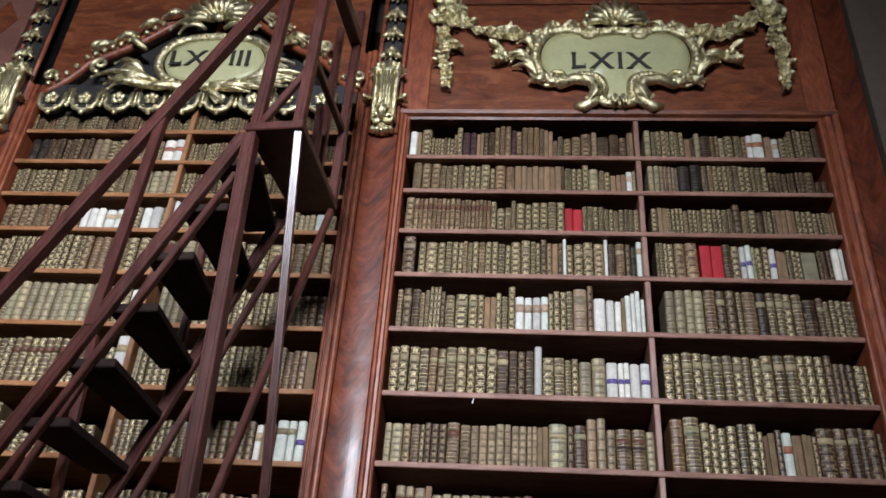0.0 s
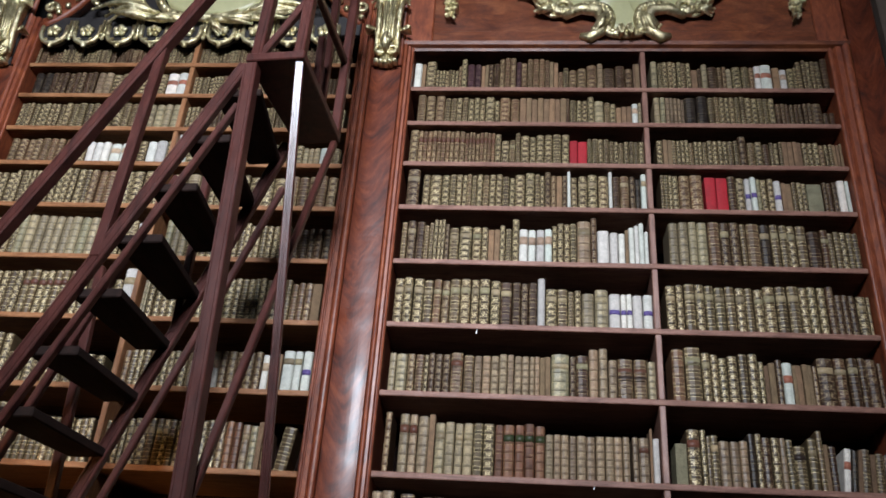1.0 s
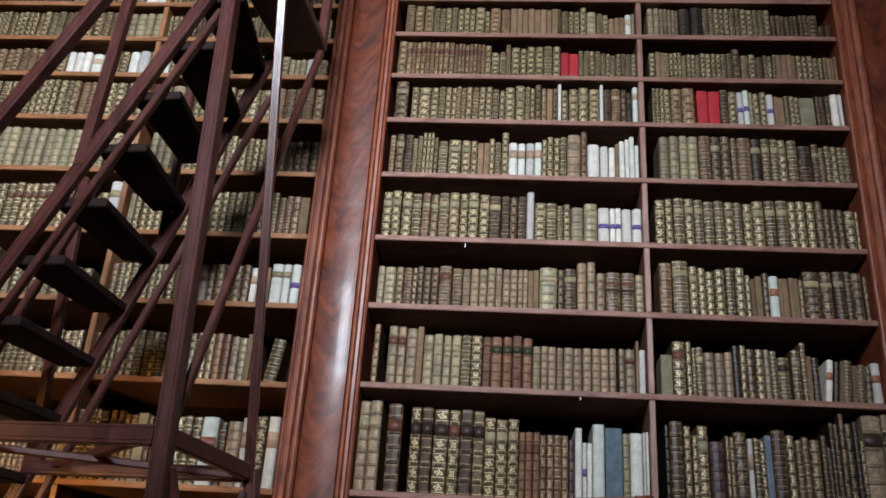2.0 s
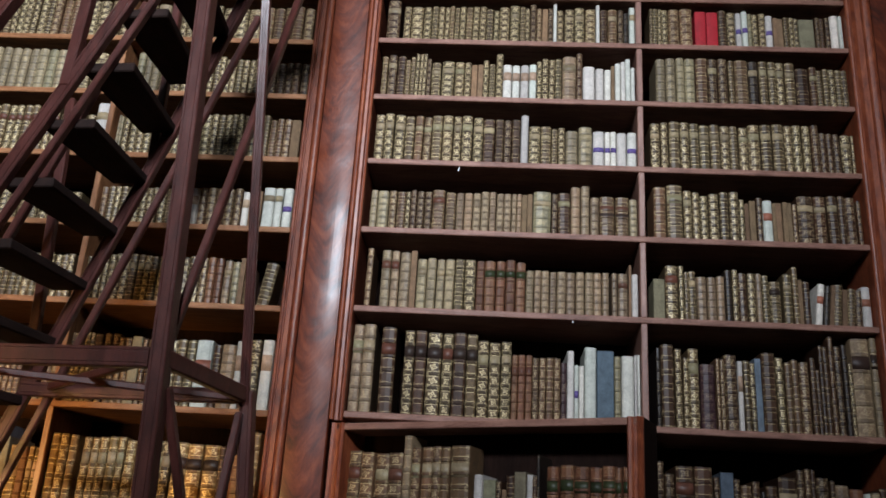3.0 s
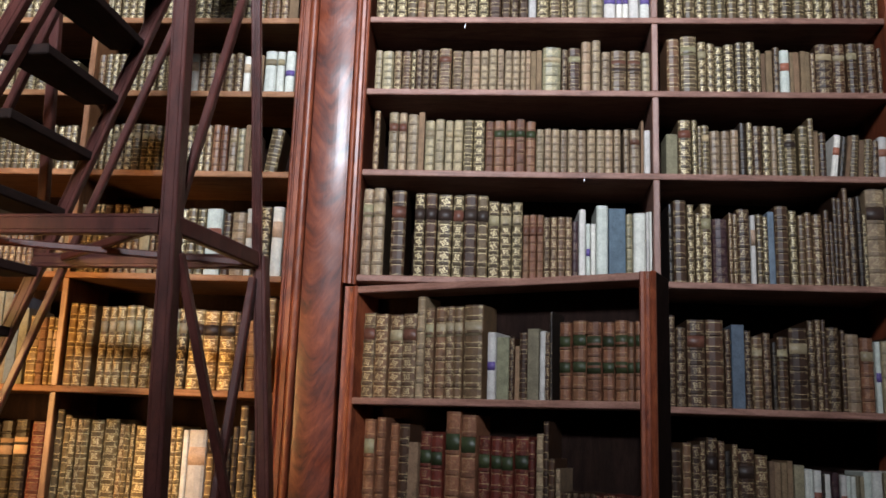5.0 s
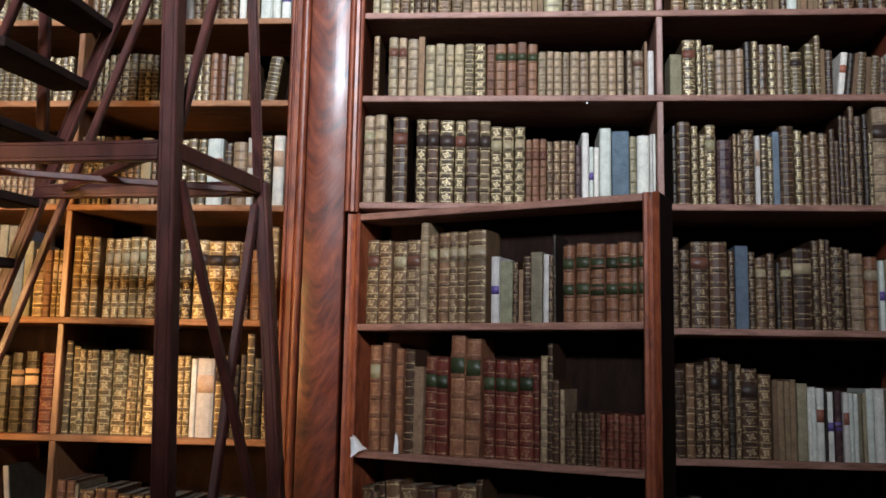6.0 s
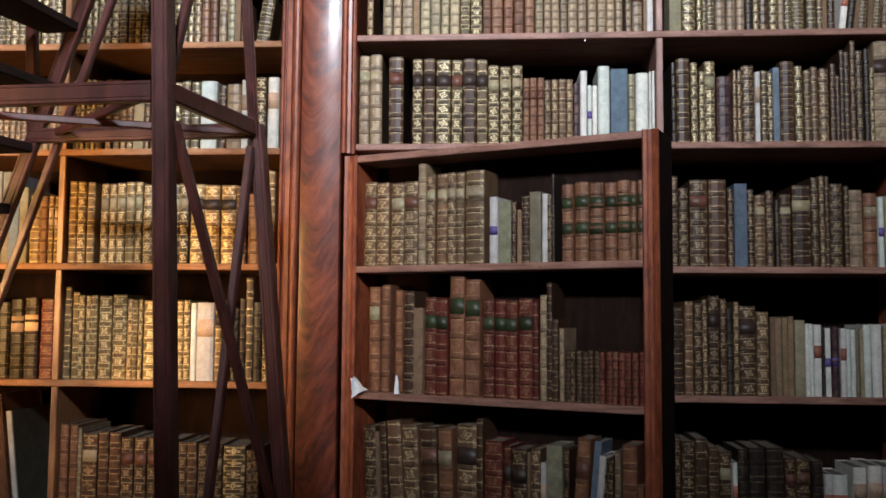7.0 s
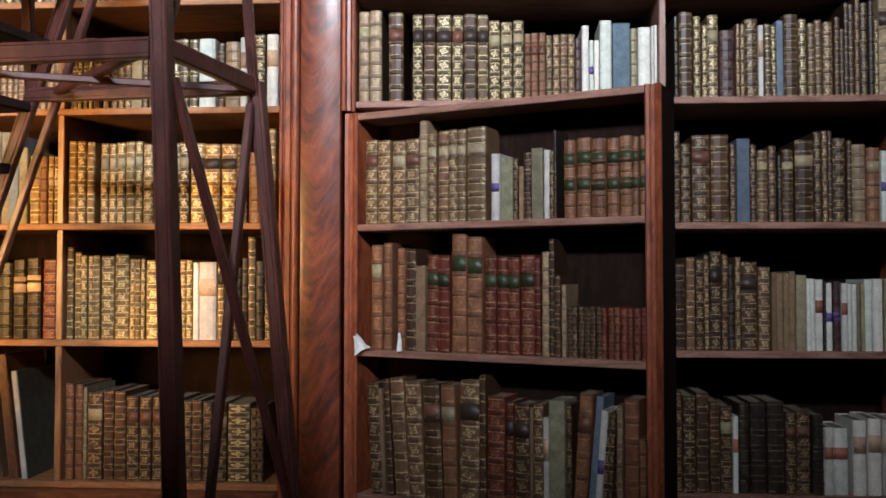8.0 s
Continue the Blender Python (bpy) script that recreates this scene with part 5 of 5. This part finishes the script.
def auto_row(width, height, rng, left=False):
    out, x = [], 0.0
    while x < width * 100 - 6:
        k = rng.choice("oobbdotoc" if not left else "oobdob")
        n = rng.randint(3, 8)
        w = rng.uniform(0.1, 0.13) * height * 100 * n
        w = min(w, width * 100 - x)
        out.append("%s%d/%.1f/%.1f" % (k, n, w, height * 100 * rng.uniform(0.68, 0.84)))
        x += w
    return " ".join(out)
ORD = ("top", "second", "third", "fourth", "fifth", "sixth", "seventh", "eighth", "ninth", "tenth", "eleventh", "twelfth", "thirteenth")
ROWS_RIGHT = {
    (0, 0): "w1/3.8/16.9 n1/2.0/16.6 o1/5.0/18.8 o7/10.8/12.9 b1/1.6/15.1 o1/2.7/19.6 p2/6.8/16.3 n2/3.3/15.9 d2/5.3/16.7 b3/8.0/20.1 p1/2.5/17.5 b1/2.8/17.1 b3/8.3/19.4 b1/2.2/19.0 n2/4.1/17.5 b1/2.4/11.6 o1/2.5/14.2 b2/8.5/13.5 b1/4.9/15.8 t1/2.7/16.5 d1/5.7/14.3 d1/4.6/15.4 d1/3.8/14.0 n3/3.0/16.9",
    (0, 1): "_/2.5 c1/3.1/18.4 o1/2.4/17.0 o6/13.5/17.7 n1/3.0/13.7 d1/1.9/14.5 c1/2.8/17.1 d1/4.7/15.6 b2/4.0/15.3 c1/2.6/14.2 o1/4.3/15.3 o1/3.7/14.9 b1/2.4/15.0 wR1/3.0/15.7 wR1/5.4/16.8 n1/3.3/14.6 wT1/3.4/13.6 o1/3.2/13.9 o1/1.7/15.4 o5/11.0/18.7 d1/3.2/19.8",
    (1, 0): "_/3.2 b3/13.0/19.1 o7/19.1/16.0 oC1/4.6/16.5 o1/2.2/14.7 b1/5.1/16.2 b1/4.3/16.2 n8/21.5/15.9 d1/1.6/16.4 o3/8.2/15.0 o1/3.0/16.8 c1/4.5/14.7 o2/5.5/13.4 n3/7.1/11.4 wT1/2.9/13.1 c1/1.5/13.8",
    (1, 1): "_/3.0 c2/5.3/17.4 t3/5.5/16.7 t2/3.1/15.7 k1/5.5/16.5 k1/5.5/17.5 o12/30.5/17.0 d8/16.4/13.7 d1/4.9/14.1 d2/5.2/9.1",
    (2, 0): "_/1.1 b1/4.3/19.4 bU10/21.5/18.9 bU8/13.7/18.4 o1/2.9/17.8 oC2/6.6/14.2 o1/2.1/17.9 o1/4.2/17.3 o1/2.9/16.0 o2/7.5/17.4 o2/7.5/17.8 s2/8.0/14.3 o4/9.8/15.4 o7/15.4/13.9",
    (2, 1): "_/2.9 o1/2.9/15.1 n2/4.1/15.1 o4/7.6/15.5 o4/8.0/14.3 o6/14.1/15.1 d1/3.7/17.8 o1/3.5/13.9 oC1/3.3/14.6 d1/3.2/14.0 o3/5.5/14.4 n4/8.7/14.8 o3/7.4/14.2 b1/2.4/13.7 o2/3.7/13.7 n3/3.9/13.8",
    (3, 0): "_/1.9 dC1/5.9/20.8 _/1.3 o1/3.2/18.1 o1/5.4/18.1 o1/3.6/17.6 o2/5.6/18.0 o3/6.4/18.1 o2/5.6/18.2 o2/5.8/18.2 o2/5.6/17.1 o1/4.5/18.1 oC1/4.3/19.1 o1/2.3/19.5 o1/2.0/18.2 d1/2.8/19.8 b1/2.3/18.3 n1/2.5/17.7 d1/2.3/18.4 w1/1.5/20.6 o1/3.0/17.8 oC1/4.3/17.6 oC1/4.5/18.6 o1/4.7/18.0 w1/1.6/20.9 d1/3.2/18.1 bC1/4.2/18.2 d1/2.5/18.2 k1/2.4/17.0 wC1/2.4/19.9",
    (3, 1): "_/3.5 o3/5.2/19.1 o1/2.9/18.8 b1/4.9/19.2 b1/5.7/19.6 _/0.6 s1/4.9/18.1 s1/5.1/18.2 d1/3.7/18.9 oC1/3.8/18.0 wV2/5.1/18.4 c1/1.7/17.9 o1/2.7/17.6 o1/2.9/17.6 wV1/3.1/16.8 n2/4.5/15.9 o3/6.5/16.3 e1/6.7/15.8 d3/6.3/16.5 w1/3.4/17.2 w1/1.7/17.3",
    (4, 0): "_/1.8 o1/2.4/19.7 dC1/3.9/20.4 d1/3.7/20.4 o1/2.1/17.8 o1/1.9/19.9 o3/4.9/21.5 d1/2.0/19.2 oC1/4.2/17.8 oC1/5.6/17.9 oC1/4.2/18.0 o1/2.9/17.8 n2/4.9/16.7 o1/2.4/18.8 o1/2.7/17.7 o1/3.1/22.4 wT4/14.1/17.1 o1/2.2/19.3 o3/8.2/20.5 tC1/6.0/21.8 d1/2.7/24.2 w1/5.2/17.4 w2/6.4/16.3 n1/1.5/17.6 w1/2.4/18.8 w1/1.9/19.7 w1/2.2/21.1 w1/1.7/16.9",
    (4, 1): "_/5.7 c2/8.5/22.0 c2/8.1/22.5 b1/5.2/22.6 dC1/4.2/22.4 d1/4.3/23.1 o1/2.3/22.0 b1/5.9/22.1 kC1/4.4/21.6 oC3/10.5/21.5 oC1/4.4/21.1 d1/5.6/18.9 dC1/3.3/19.6 o1/2.2/18.5 o4/10.5/18.7",
    (5, 0): "_/1.1 oC3/12.4/21.6 oC1/4.0/20.9 bC2/7.0/21.0 oC2/8.8/21.5 oC3/12.3/21.6 dC1/4.9/20.8 d3/10.4/20.5 w1/3.2/22.5 oC1/4.9/18.3 oC1/4.4/18.1 o2/5.5/17.5 c1/5.3/16.6 cC1/5.7/18.1 wV1/4.8/16.5 wV2/4.8/16.4 w1/4.1/16.2 wV1/4.0/16.6",
    (5, 1): "_/2.9 oC1/4.2/21.6 o1/3.2/21.4 oC1/4.5/21.8 oC2/7.9/21.5 oC1/4.3/20.6 oC1/4.1/21.0 oC1/4.0/20.4 o1/3.4/21.0 oC1/4.0/20.1 oC3/14.4/21.7 o3/10.7/21.8 d1/3.3/21.8 d2/5.4/18.6 d1/2.9/18.7 oC1/4.2/17.8 o1/1.4/18.2",
    (6, 0): "_/1.9 c1/2.8/17.3 c1/4.6/16.9 b2/6.8/16.9 o1/1.8/16.8 d3/8.8/17.2 bU1/5.2/17.7 b1/4.3/17.1 t3/9.9/17.1 t4/12.1/17.5 t2/4.0/17.3 n2/4.3/17.2 cC1/7.4/18.6 d1/2.5/18.0 dC1/5.1/18.2 t1/3.8/21.5 t1/3.6/21.6 t1/3.6/16.9 bH1/6.2/17.3 bH1/5.5/17.5 c1/3.3/16.7",
    (6, 1): "_/3.5 b1/5.2/22.7 oC1/6.6/23.1 oC1/3.5/21.3 o1/3.1/20.7 o1/3.5/19.6 o1/4.2/20.2 o2/7.7/21.6 o1/2.1/18.2 n1/1.7/17.0 n1/2.6/17.8 d1/2.6/18.9 wR1/3.9/17.8 n1/1.5/17.4 n3/6.1/17.3 b1/1.9/16.9 dC1/6.7/20.7 dC1/5.0/20.9 dC1/4.3/20.6 d1/2.8/21.2 d1/4.5/20.9 d1/1.9/19.3",
    (7, 0): "_/2.8 b1/2.4/24.0 _/3.3 tU2/7.1/23.6 t1/4.4/23.3 n1/2.4/24.2 cC1/4.0/21.0 c1/3.7/21.2 cC2/7.0/20.9 o2/8.3/21.2 a1/3.3/20.7 aG1/4.4/20.9 aG1/3.7/21.0 aG1/3.9/21.2 aG1/3.9/21.1 t4/11.7/17.7 t4/14.0/17.7 t2/6.0/17.9 _/1.0 t1/2.2/18.1 tU1/4.1/18.2 n1/1.1/21.5 w1/2.5/17.4",
    (7, 1): "_/2.7 e1/4.6/16.6 oU1/5.2/21.9 o1/2.1/21.6 o1/1.7/19.8 oC1/3.0/19.9 t3/10.8/18.1 k1/2.6/21.1 o1/2.3/21.0 d1/3.6/19.9 o1/3.2/20.3 t1/2.3/19.7 o1/2.7/19.1 oD1/4.6/17.0 _/0.6 oC1/3.5/20.1 o1/2.2/23.2 n1/1.7/18.3 d1/2.9/17.4 _/1.0 wR1/2.7/16.7/7 k1/2.3/16.1/7 n1/1.7/16.2/7 o1/3.4/17.0/5 n1/2.0/14.8/4 o1/3.0/15.4/4 d1/2.9/15.0/3 wR1/3.6/16.3",
    (8, 0): "tC2/8.9/33.9 _/2.1 dU1/5.8/33.0 _/3.0 oD1/4.0/32.0 dD1/4.5/31.9 oD1/5.7/31.7 oU1/4.2/31.7 dD1/5.1/31.7 oD1/4.2/31.6 oC1/4.3/29.4 oC2/8.4/29.4 aU3/7.8/24.8 b4/10.4/24.1 p1/2.3/22.6 w1/2.7/27.1 wV1/1.7/21.8 w1/1.9/21.8 w1/4.6/29.1 u1/6.4/28.0 c1/2.5/26.1 w1/4.8/26.0 w2/2.1/26.9",
    (8, 1): "_/3.3 k1/1.7/29.7 d1/5.2/31.2 o1/2.7/30.1 o1/2.2/26.7 oC1/4.2/29.9 p1/5.8/24.7 b2/3.1/26.4 d1/5.0/28.1 wT1/2.0/25.9 o1/2.3/25.9 o1/2.0/25.6 u1/2.5/27.6 d1/5.4/30.2 o1/3.0/28.0 b1/2.6/26.6 b1/2.5/27.6 b1/3.8/26.4 _/0.4 d1/2.1/28.1 d1/1.5/24.5 d2/3.6/33.6 d1/2.0/37.2 d1/2.7/33.8 k1/2.1/34.4 o1/1.5/27.1 tD1/7.2/37.2 tD1/2.7/37.7",
    (9, 1): "d1/2.5/32.5 d1/3.8/28.8 dU1/6.8/31.5 d1/6.8/31.7 d1/2.2/28.3 u1/4.8/29.8 d1/2.4/27.7 bC1/4.0/25.9 d1/3.0/27.3 k1/1.7/23.8 dC1/4.2/26.2 dC1/7.0/29.5 d1/2.8/31.7 b1/2.0/32.9 d1/1.6/32.1 d1/4.7/29.8 d1/1.8/28.8 t1/5.1/27.2 aC1/4.9/26.3 wV1/2.1/25.1 c1/3.1/25.3 d2/5.2/26.7",
    (10, 1): "d1/4.0/30.7 b1/3.2/32.7 d1/3.2/32.7 b1/1.8/33.6 dD1/4.2/34.8 d1/2.4/34.4 k1/2.4/31.0 b1/2.0/33.4 dD1/6.1/31.5 b1/4.5/29.5 n4/8.3/27.8 e1/3.7/26.4 w2/3.1/25.4 wR1/2.9/25.4 k1/1.0/24.2 wV1/2.3/24.3 pV1/2.7/24.3 wR1/2.3/23.7 w2/3.1/23.7 e2/2.7/23.7 w2/6.8/25.1 c1/1.6/24.8 w2/6.6/25.2",
    (11, 1): "d1/2.5/35.5 d1/4.8/34.7 d1/4.6/34.9 d1/3.8/32.5 dC1/4.3/30.5 wR1/2.0/27.1 k1/4.0/31.9 k1/5.9/32.1 k1/6.3/31.9 dU1/3.9/28.8 dU1/5.1/28.4 k1/4.1/28.0 wR1/3.3/23.2 wR1/5.5/23.4 _/1.1 wT1/5.0/26.3 wT1/4.9/26.5 wT1/5.2/26.1 w1/4.3/26.1",
}
ROWS_LEFT = {
    (10, 1): "g3/10.7/31.1 _/2.1 gC1/3.3/30.3 gC4/13.4/30.4 g1/4.1/30.1 g2/7.3/30.0 oC2/7.1/29.9 gD3/18.5/29.9 d2/4.2/29.2 a1/7.4/26.6 g1/3.6/34.4",
    (10, 0): "o14/46.2/30.3 a5/11.0/28.1 e2/7.0/35.2 u1/3.9/34.2 e1/3.5/28.9 gT1/4.8/25.6 a1/3.1/25.6 gT2/4.1/25.5",
    (11, 1): "o1/3.0/34.5 g1/2.8/32.0 g3/7.6/30.9 g1/5.4/31.1 g1/6.0/31.9 g3/6.0/29.9 g2/13.5/29.7 g2/5.3/29.6 w1/2.3/28.8 wT1/7.2/28.7 gD1/2.8/30.2 d1/3.2/29.5 k1/3.4/27.0 k1/2.5/30.1 o1/3.0/37.4 k1/3.4/29.0 o1/4.0/28.6",
    (11, 0): "o14/46.2/30.1 k5/13.2/29.7 k1/6.6/28.5 kT1/5.5/29.8 kT1/5.9/30.0 r1/6.3/29.9",
    (12, 1): "a2/7.2/35.4 c1/1.5/34.0 dC1/6.3/32.3 d2/9.0/32.7 dU3/15.4/30.7 dU1/6.4/29.9 d3/11.7/29.5 dC1/5.7/29.1 o1/9.1/28.3 d2/5.3/27.3",
    (9, 1): "o5/9.7/26.8 d3/9.8/27.0 b2/5.4/25.4 e1/4.3/26.3 d3/7.5/25.8 o4/14.4/26.0 wR1/6.8/26.2 d1/3.4/24.8 t1/6.0/25.1 wT1/2.8/26.3 d1/3.0/25.4 o1/4.2/27.0 wT1/4.7/27.9",
    (9, 0): "o15/50.8/29.1 b8/18.9/20.8 t5/14.5/18.2",
    (8, 1): "o4/9.1/17.9 oC6/18.0/19.5 o5/15.8/19.2 o2/4.9/19.7 b1/3.0/19.1 a2/6.7/19.2 tC1/3.4/18.7 c1/3.4/18.3 n1/2.2/19.5 b1/3.0/17.2 _/2.6 o1/5.6/18.1/8",
    (7, 1): "b1/3.0/16.2 o8/22.1/16.4 o4/14.0/15.8 wT1/3.4/16.5 b5/18.4/16.8 wT1/3.1/15.8 n1/5.5/16.6 wC1/5.2/17.9 wC1/3.4/18.0 wV1/4.1/18.1",
    (7, 0): "o10/35.5/22.1 o10/43.0/13.8",
    (8, 0): "o12/42.2/23.9 o14/39.7/18.4",
    (6, 1): "_/1.2 c2/2.5/18.1 o8/25.9/17.7 o3/13.3/19.6 o9/25.5/20.0 b3/9.8/18.3 n1/4.1/17.9",
    (6, 0): "o9/31.8/21.3 oU9/30.2/21.8 o4/16.1/18.2 wC1/5.6/23.5",
    (5, 1): "_/4.7 c3/10.6/19.8 o5/16.8/18.6 o5/12.7/18.9 o7/19.1/17.7 d5/19.0/16.6",
    (5, 0): "o6/21.6/20.0 c5/20.6/20.7 c5/22.3/20.5 o2/13.2/19.3 w1/5.4/18.0 o1/1.1/19.6",
    (4, 1): "_/1.7 o2/7.5/17.8 t2/12.0/18.0 o6/18.6/18.2 o3/18.6/16.9 b5/23.5/17.9",
    (4, 0): "o3/11.6/17.8 o7/18.0/19.0 o6/19.0/20.3 b4/16.4/19.6 o4/19.0/19.2",
    (3, 1): "w2/5.0/18.8 o4/19.8/13.5 o5/21.9/13.1 o4/16.3/12.6 c3/8.2/10.8 w1/5.4/10.9 o1/4.8/10.9",
    (3, 0): "_/2.7 b8/31.7/14.6 o2/7.6/12.8 w3/11.8/12.9 wT2/10.1/12.3 o2/7.9/13.8 w2/9.7/13.9 o1/2.7/14.0",
    (1, 0): "_/2.9 k2/9.2/15.3 d8/23.8/15.4 t2/8.2/15.8 o6/28.7/14.4 wR2/10.7/15.2",
    (2, 0): "_/1.0 o9/23.3/15.8 o7/26.0/16.0 o4/17.2/16.1 c4/16.6/15.5",
}
ROWS_DOOR = {
    0: "_/0.9 bU1/5.2/30.2 b1/5.5/29.7 bC1/5.8/29.8 bU1/6.0/29.9 t1/3.2/35.5 bC4/15.0/32.0 bC1/7.5/31.9 _/1.9 wV1/3.3/22.8 e1/4.7/21.1 d1/2.0/20.2 n1/1.6/17.8 d1/3.0/22.1 e1/4.2/23.8 w1/2.2/22.5 d1/1.6/21.9 k1/1.0/28.9 _/2.1 aQ1/4.1/25.1 aQ1/4.9/25.5 aQ1/5.2/25.4 aQ1/4.2/25.3 aQ1/4.4/25.3 aQ1/2.2/25.1 aQ1/2.1/25.0",
    1: "_/3.7 aC1/4.6/37.7 a1/3.8/38.1 _/2.2 a1/3.1/36.2 d1/4.3/36.0 n2/4.3/30.2 rG1/4.7/33.3 rG1/4.8/33.3 aG1/5.9/40.3 aG1/5.9/40.2 _/0.9 rG1/4.5/32.8 rG1/4.1/32.8 rG1/4.5/32.6 rG1/5.2/32.7 r1/2.4/31.6 t1/2.6/34.4 d1/2.0/37.8 d1/2.3/26.4 t1/1.7/23.7 d6/11.7/16.3 r7/14.6/16.2",
    2: "_/3.6 d1/5.4/38.8/-3 n1/1.6/37.0/-3 d1/2.6/40.7/-3 b1/6.0/41.0/-3.5 b1/6.8/40.7/-3 dU1/7.0/39.6/-2.5 aC1/5.7/40.5/-2 bD1/7.9/41.9 d1/2.5/43.5 r1/6.8/37.7 rD1/3.3/36.2 dD1/5.6/35.5 n1/1.2/34.8 b1/3.6/35.9 wT1/2.1/31.5 e1/5.6/36.9 d1/1.9/36.6 aU1/4.7/39.6/4 u1/2.4/39.8/5 wV1/2.4/35.5/5 d3/5.1/34.8/3 t1/2.0/36.5 a1/5.0/38.5 a1/2.6/26.9",
}


def fill():
    rng = random.Random(11)
    tops = (TOP,) + tuple(z - BOARD / 2 for z in RIGHT_Z)
    for i, z in enumerate(RIGHT_Z):
        hgt = tops[i] - z - BOARD / 2
        for k, (a, b) in enumerate(((XL + 0.004, XD - 0.014), (XD + 0.014, XR - 0.004))):
            spec = ROWS_RIGHT.get((i, k)) or auto_row(b - a, hgt, rng)
            shelf_books(a, z + BOARD / 2, WALL_Y, spec, hgt, "%s shelf" % ORD[i], rng, ease=(1.013, 0.993)[k])
    lows = (RIGHT_Z[-1],) + LOW_R
    for i, z in enumerate(LOW_R):
        hgt = lows[i] - z - BOARD
        spec = ROWS_RIGHT.get((9 + i, 1)) or auto_row(XR - XD - 0.05, hgt, rng)
        shelf_books(XD + 0.04, z + BOARD / 2, WALL_Y, spec, hgt, "%s shelf" % ORD[9 + i], rng)
    lz = LEFT_Z
    for i, z in enumerate(lz):
        hgt = (0.16 if i == 0 else lz[i - 1] - z - BOARD)
        for k, (a, b) in enumerate(((LXL + 0.004, LXD - 0.014), (LXD + 0.014, LXR - 0.004))):
            spec = ROWS_LEFT.get((i, k)) or auto_row(b - a if (i, k) != (12, 0) else 0.42, hgt, rng, True)
            shelf_books(a, z + BOARD / 2, WALL_Y, spec, hgt, "%s arched shelf" % ORD[i], rng, spare=i < 9, ease=(0.997, 0.973)[k])
    dz = (DOOR_TOP - 0.014,) + DOOR_Z
    bpy.context.view_layer.update()
    for i, z in enumerate(DOOR_Z):
        hgt = dz[i] - z - BOARD
        spec = ROWS_DOOR.get(i) or auto_row(DOOR_W - 0.11, hgt, rng)
        shelf_books(0.062, z + 0.012, 0.0, spec, hgt, "%s door shelf" % ORD[i], rng, door.matrix_basis, deepest=0.125)


fill()


# ---- loose things ----
def paper_slip(m, w, h, label, seed):
    """A creased scrap of paper."""
    rng = random.Random(seed)
    n, vs, fs = 5, [], []
    for i in range(n):
        for j in range(n):
            u, v = i / (n - 1), j / (n - 1)
            lean = w * (0.35 * v - 0.5 * v * u) + rng.uniform(-0.06, 0.06) * w
            vs.append(m @ Vector(((u - 0.5) * w * (1 - 0.35 * v) + lean, -0.5 * w * abs(u - 0.55) - rng.uniform(0, 0.10) * w, v * h * (0.75 + 0.35 * abs(u - 0.4)))))
    for i in range(n - 1):
        for j in range(n - 1):
            a = i * n + j
            fs.append((a, a + n, a + n + 1, a + 1))
    vs += [p + Vector((0, 0.0006, 0)) for p in vs]
    k = n * n
    fs += [tuple(q + k for q in f[::-1]) for f in fs]
    tagged(part("paper_slip", Shape().add(vs, fs), PAPER), label, "paper")


DM = door.matrix_basis
paper_slip(DM @ pose(0.090, -0.016, 1.247, 16, -28, 24), 0.062, 0.074, "creased white paper slip on the door shelf", 1)
paper_slip(DM @ pose(0.245, -0.006, 1.247, 6, 0, -15), 0.030, 0.080, "folded white paper slip between books", 2)
paper_slip(pose(-0.165, WALL_Y - 0.008, 3.132, 4, 12, 0), 0.005, 0.024, "small paper tab under the shelf edge", 3)
paper_slip(pose(0.300, WALL_Y - 0.008, 2.519, 4, 0, 0), 0.006, 0.011, "small paper tab under the shelf edge", 4)


def folio(m, w, h, d, back, mat, label):
    """A large thin folio: two boards, page block and a flat spine."""
    root = empty("folio", label, "book", at=m)
    part("front_board", Shape().box(-w / 2, -w / 2 + 0.004, 0.0, d, 0, h, 0.001), mat, root)
    part("back_board", Shape().box(w / 2 - 0.004, w / 2, 0.0, d, 0, h, 0.001), mat, root)
    part("spine", Shape().box(-w / 2 + 0.004, w / 2 - 0.004, -0.003, 0.004, 0, h, 0.001), back, root)
    part("page_block", Shape().box(-w / 2 + 0.004, w / 2 - 0.004, 0.004, d - 0.004, 0.004, h - 0.006, 0.001), PAGES, root)


ZB = 0.747
MARBLED = plain("marbled_board", (0.060, 0.062, 0.046), 0.6, 0.55, 30.0)
folio(pose(-1.885, WALL_Y + 0.036, ZB, 0, -9, 0), 0.024, 0.43, 0.28, LEATHER["n"], LEATHER["n"], "tan folio leaning on the bottom shelf")
folio(pose(-1.830, WALL_Y + 0.034, ZB, 0, -7, 0), 0.034, 0.47, 0.28, LEATHER["a"], LEATHER["a"], "russet leather folio leaning on the bottom shelf")
folio(pose(-1.784, WALL_Y + 0.030, ZB, 0, -7, 0), 0.026, 0.41, 0.325, LEATHER["w"], MARBLED, "folio with cream spine and grey-green covers, leaning")
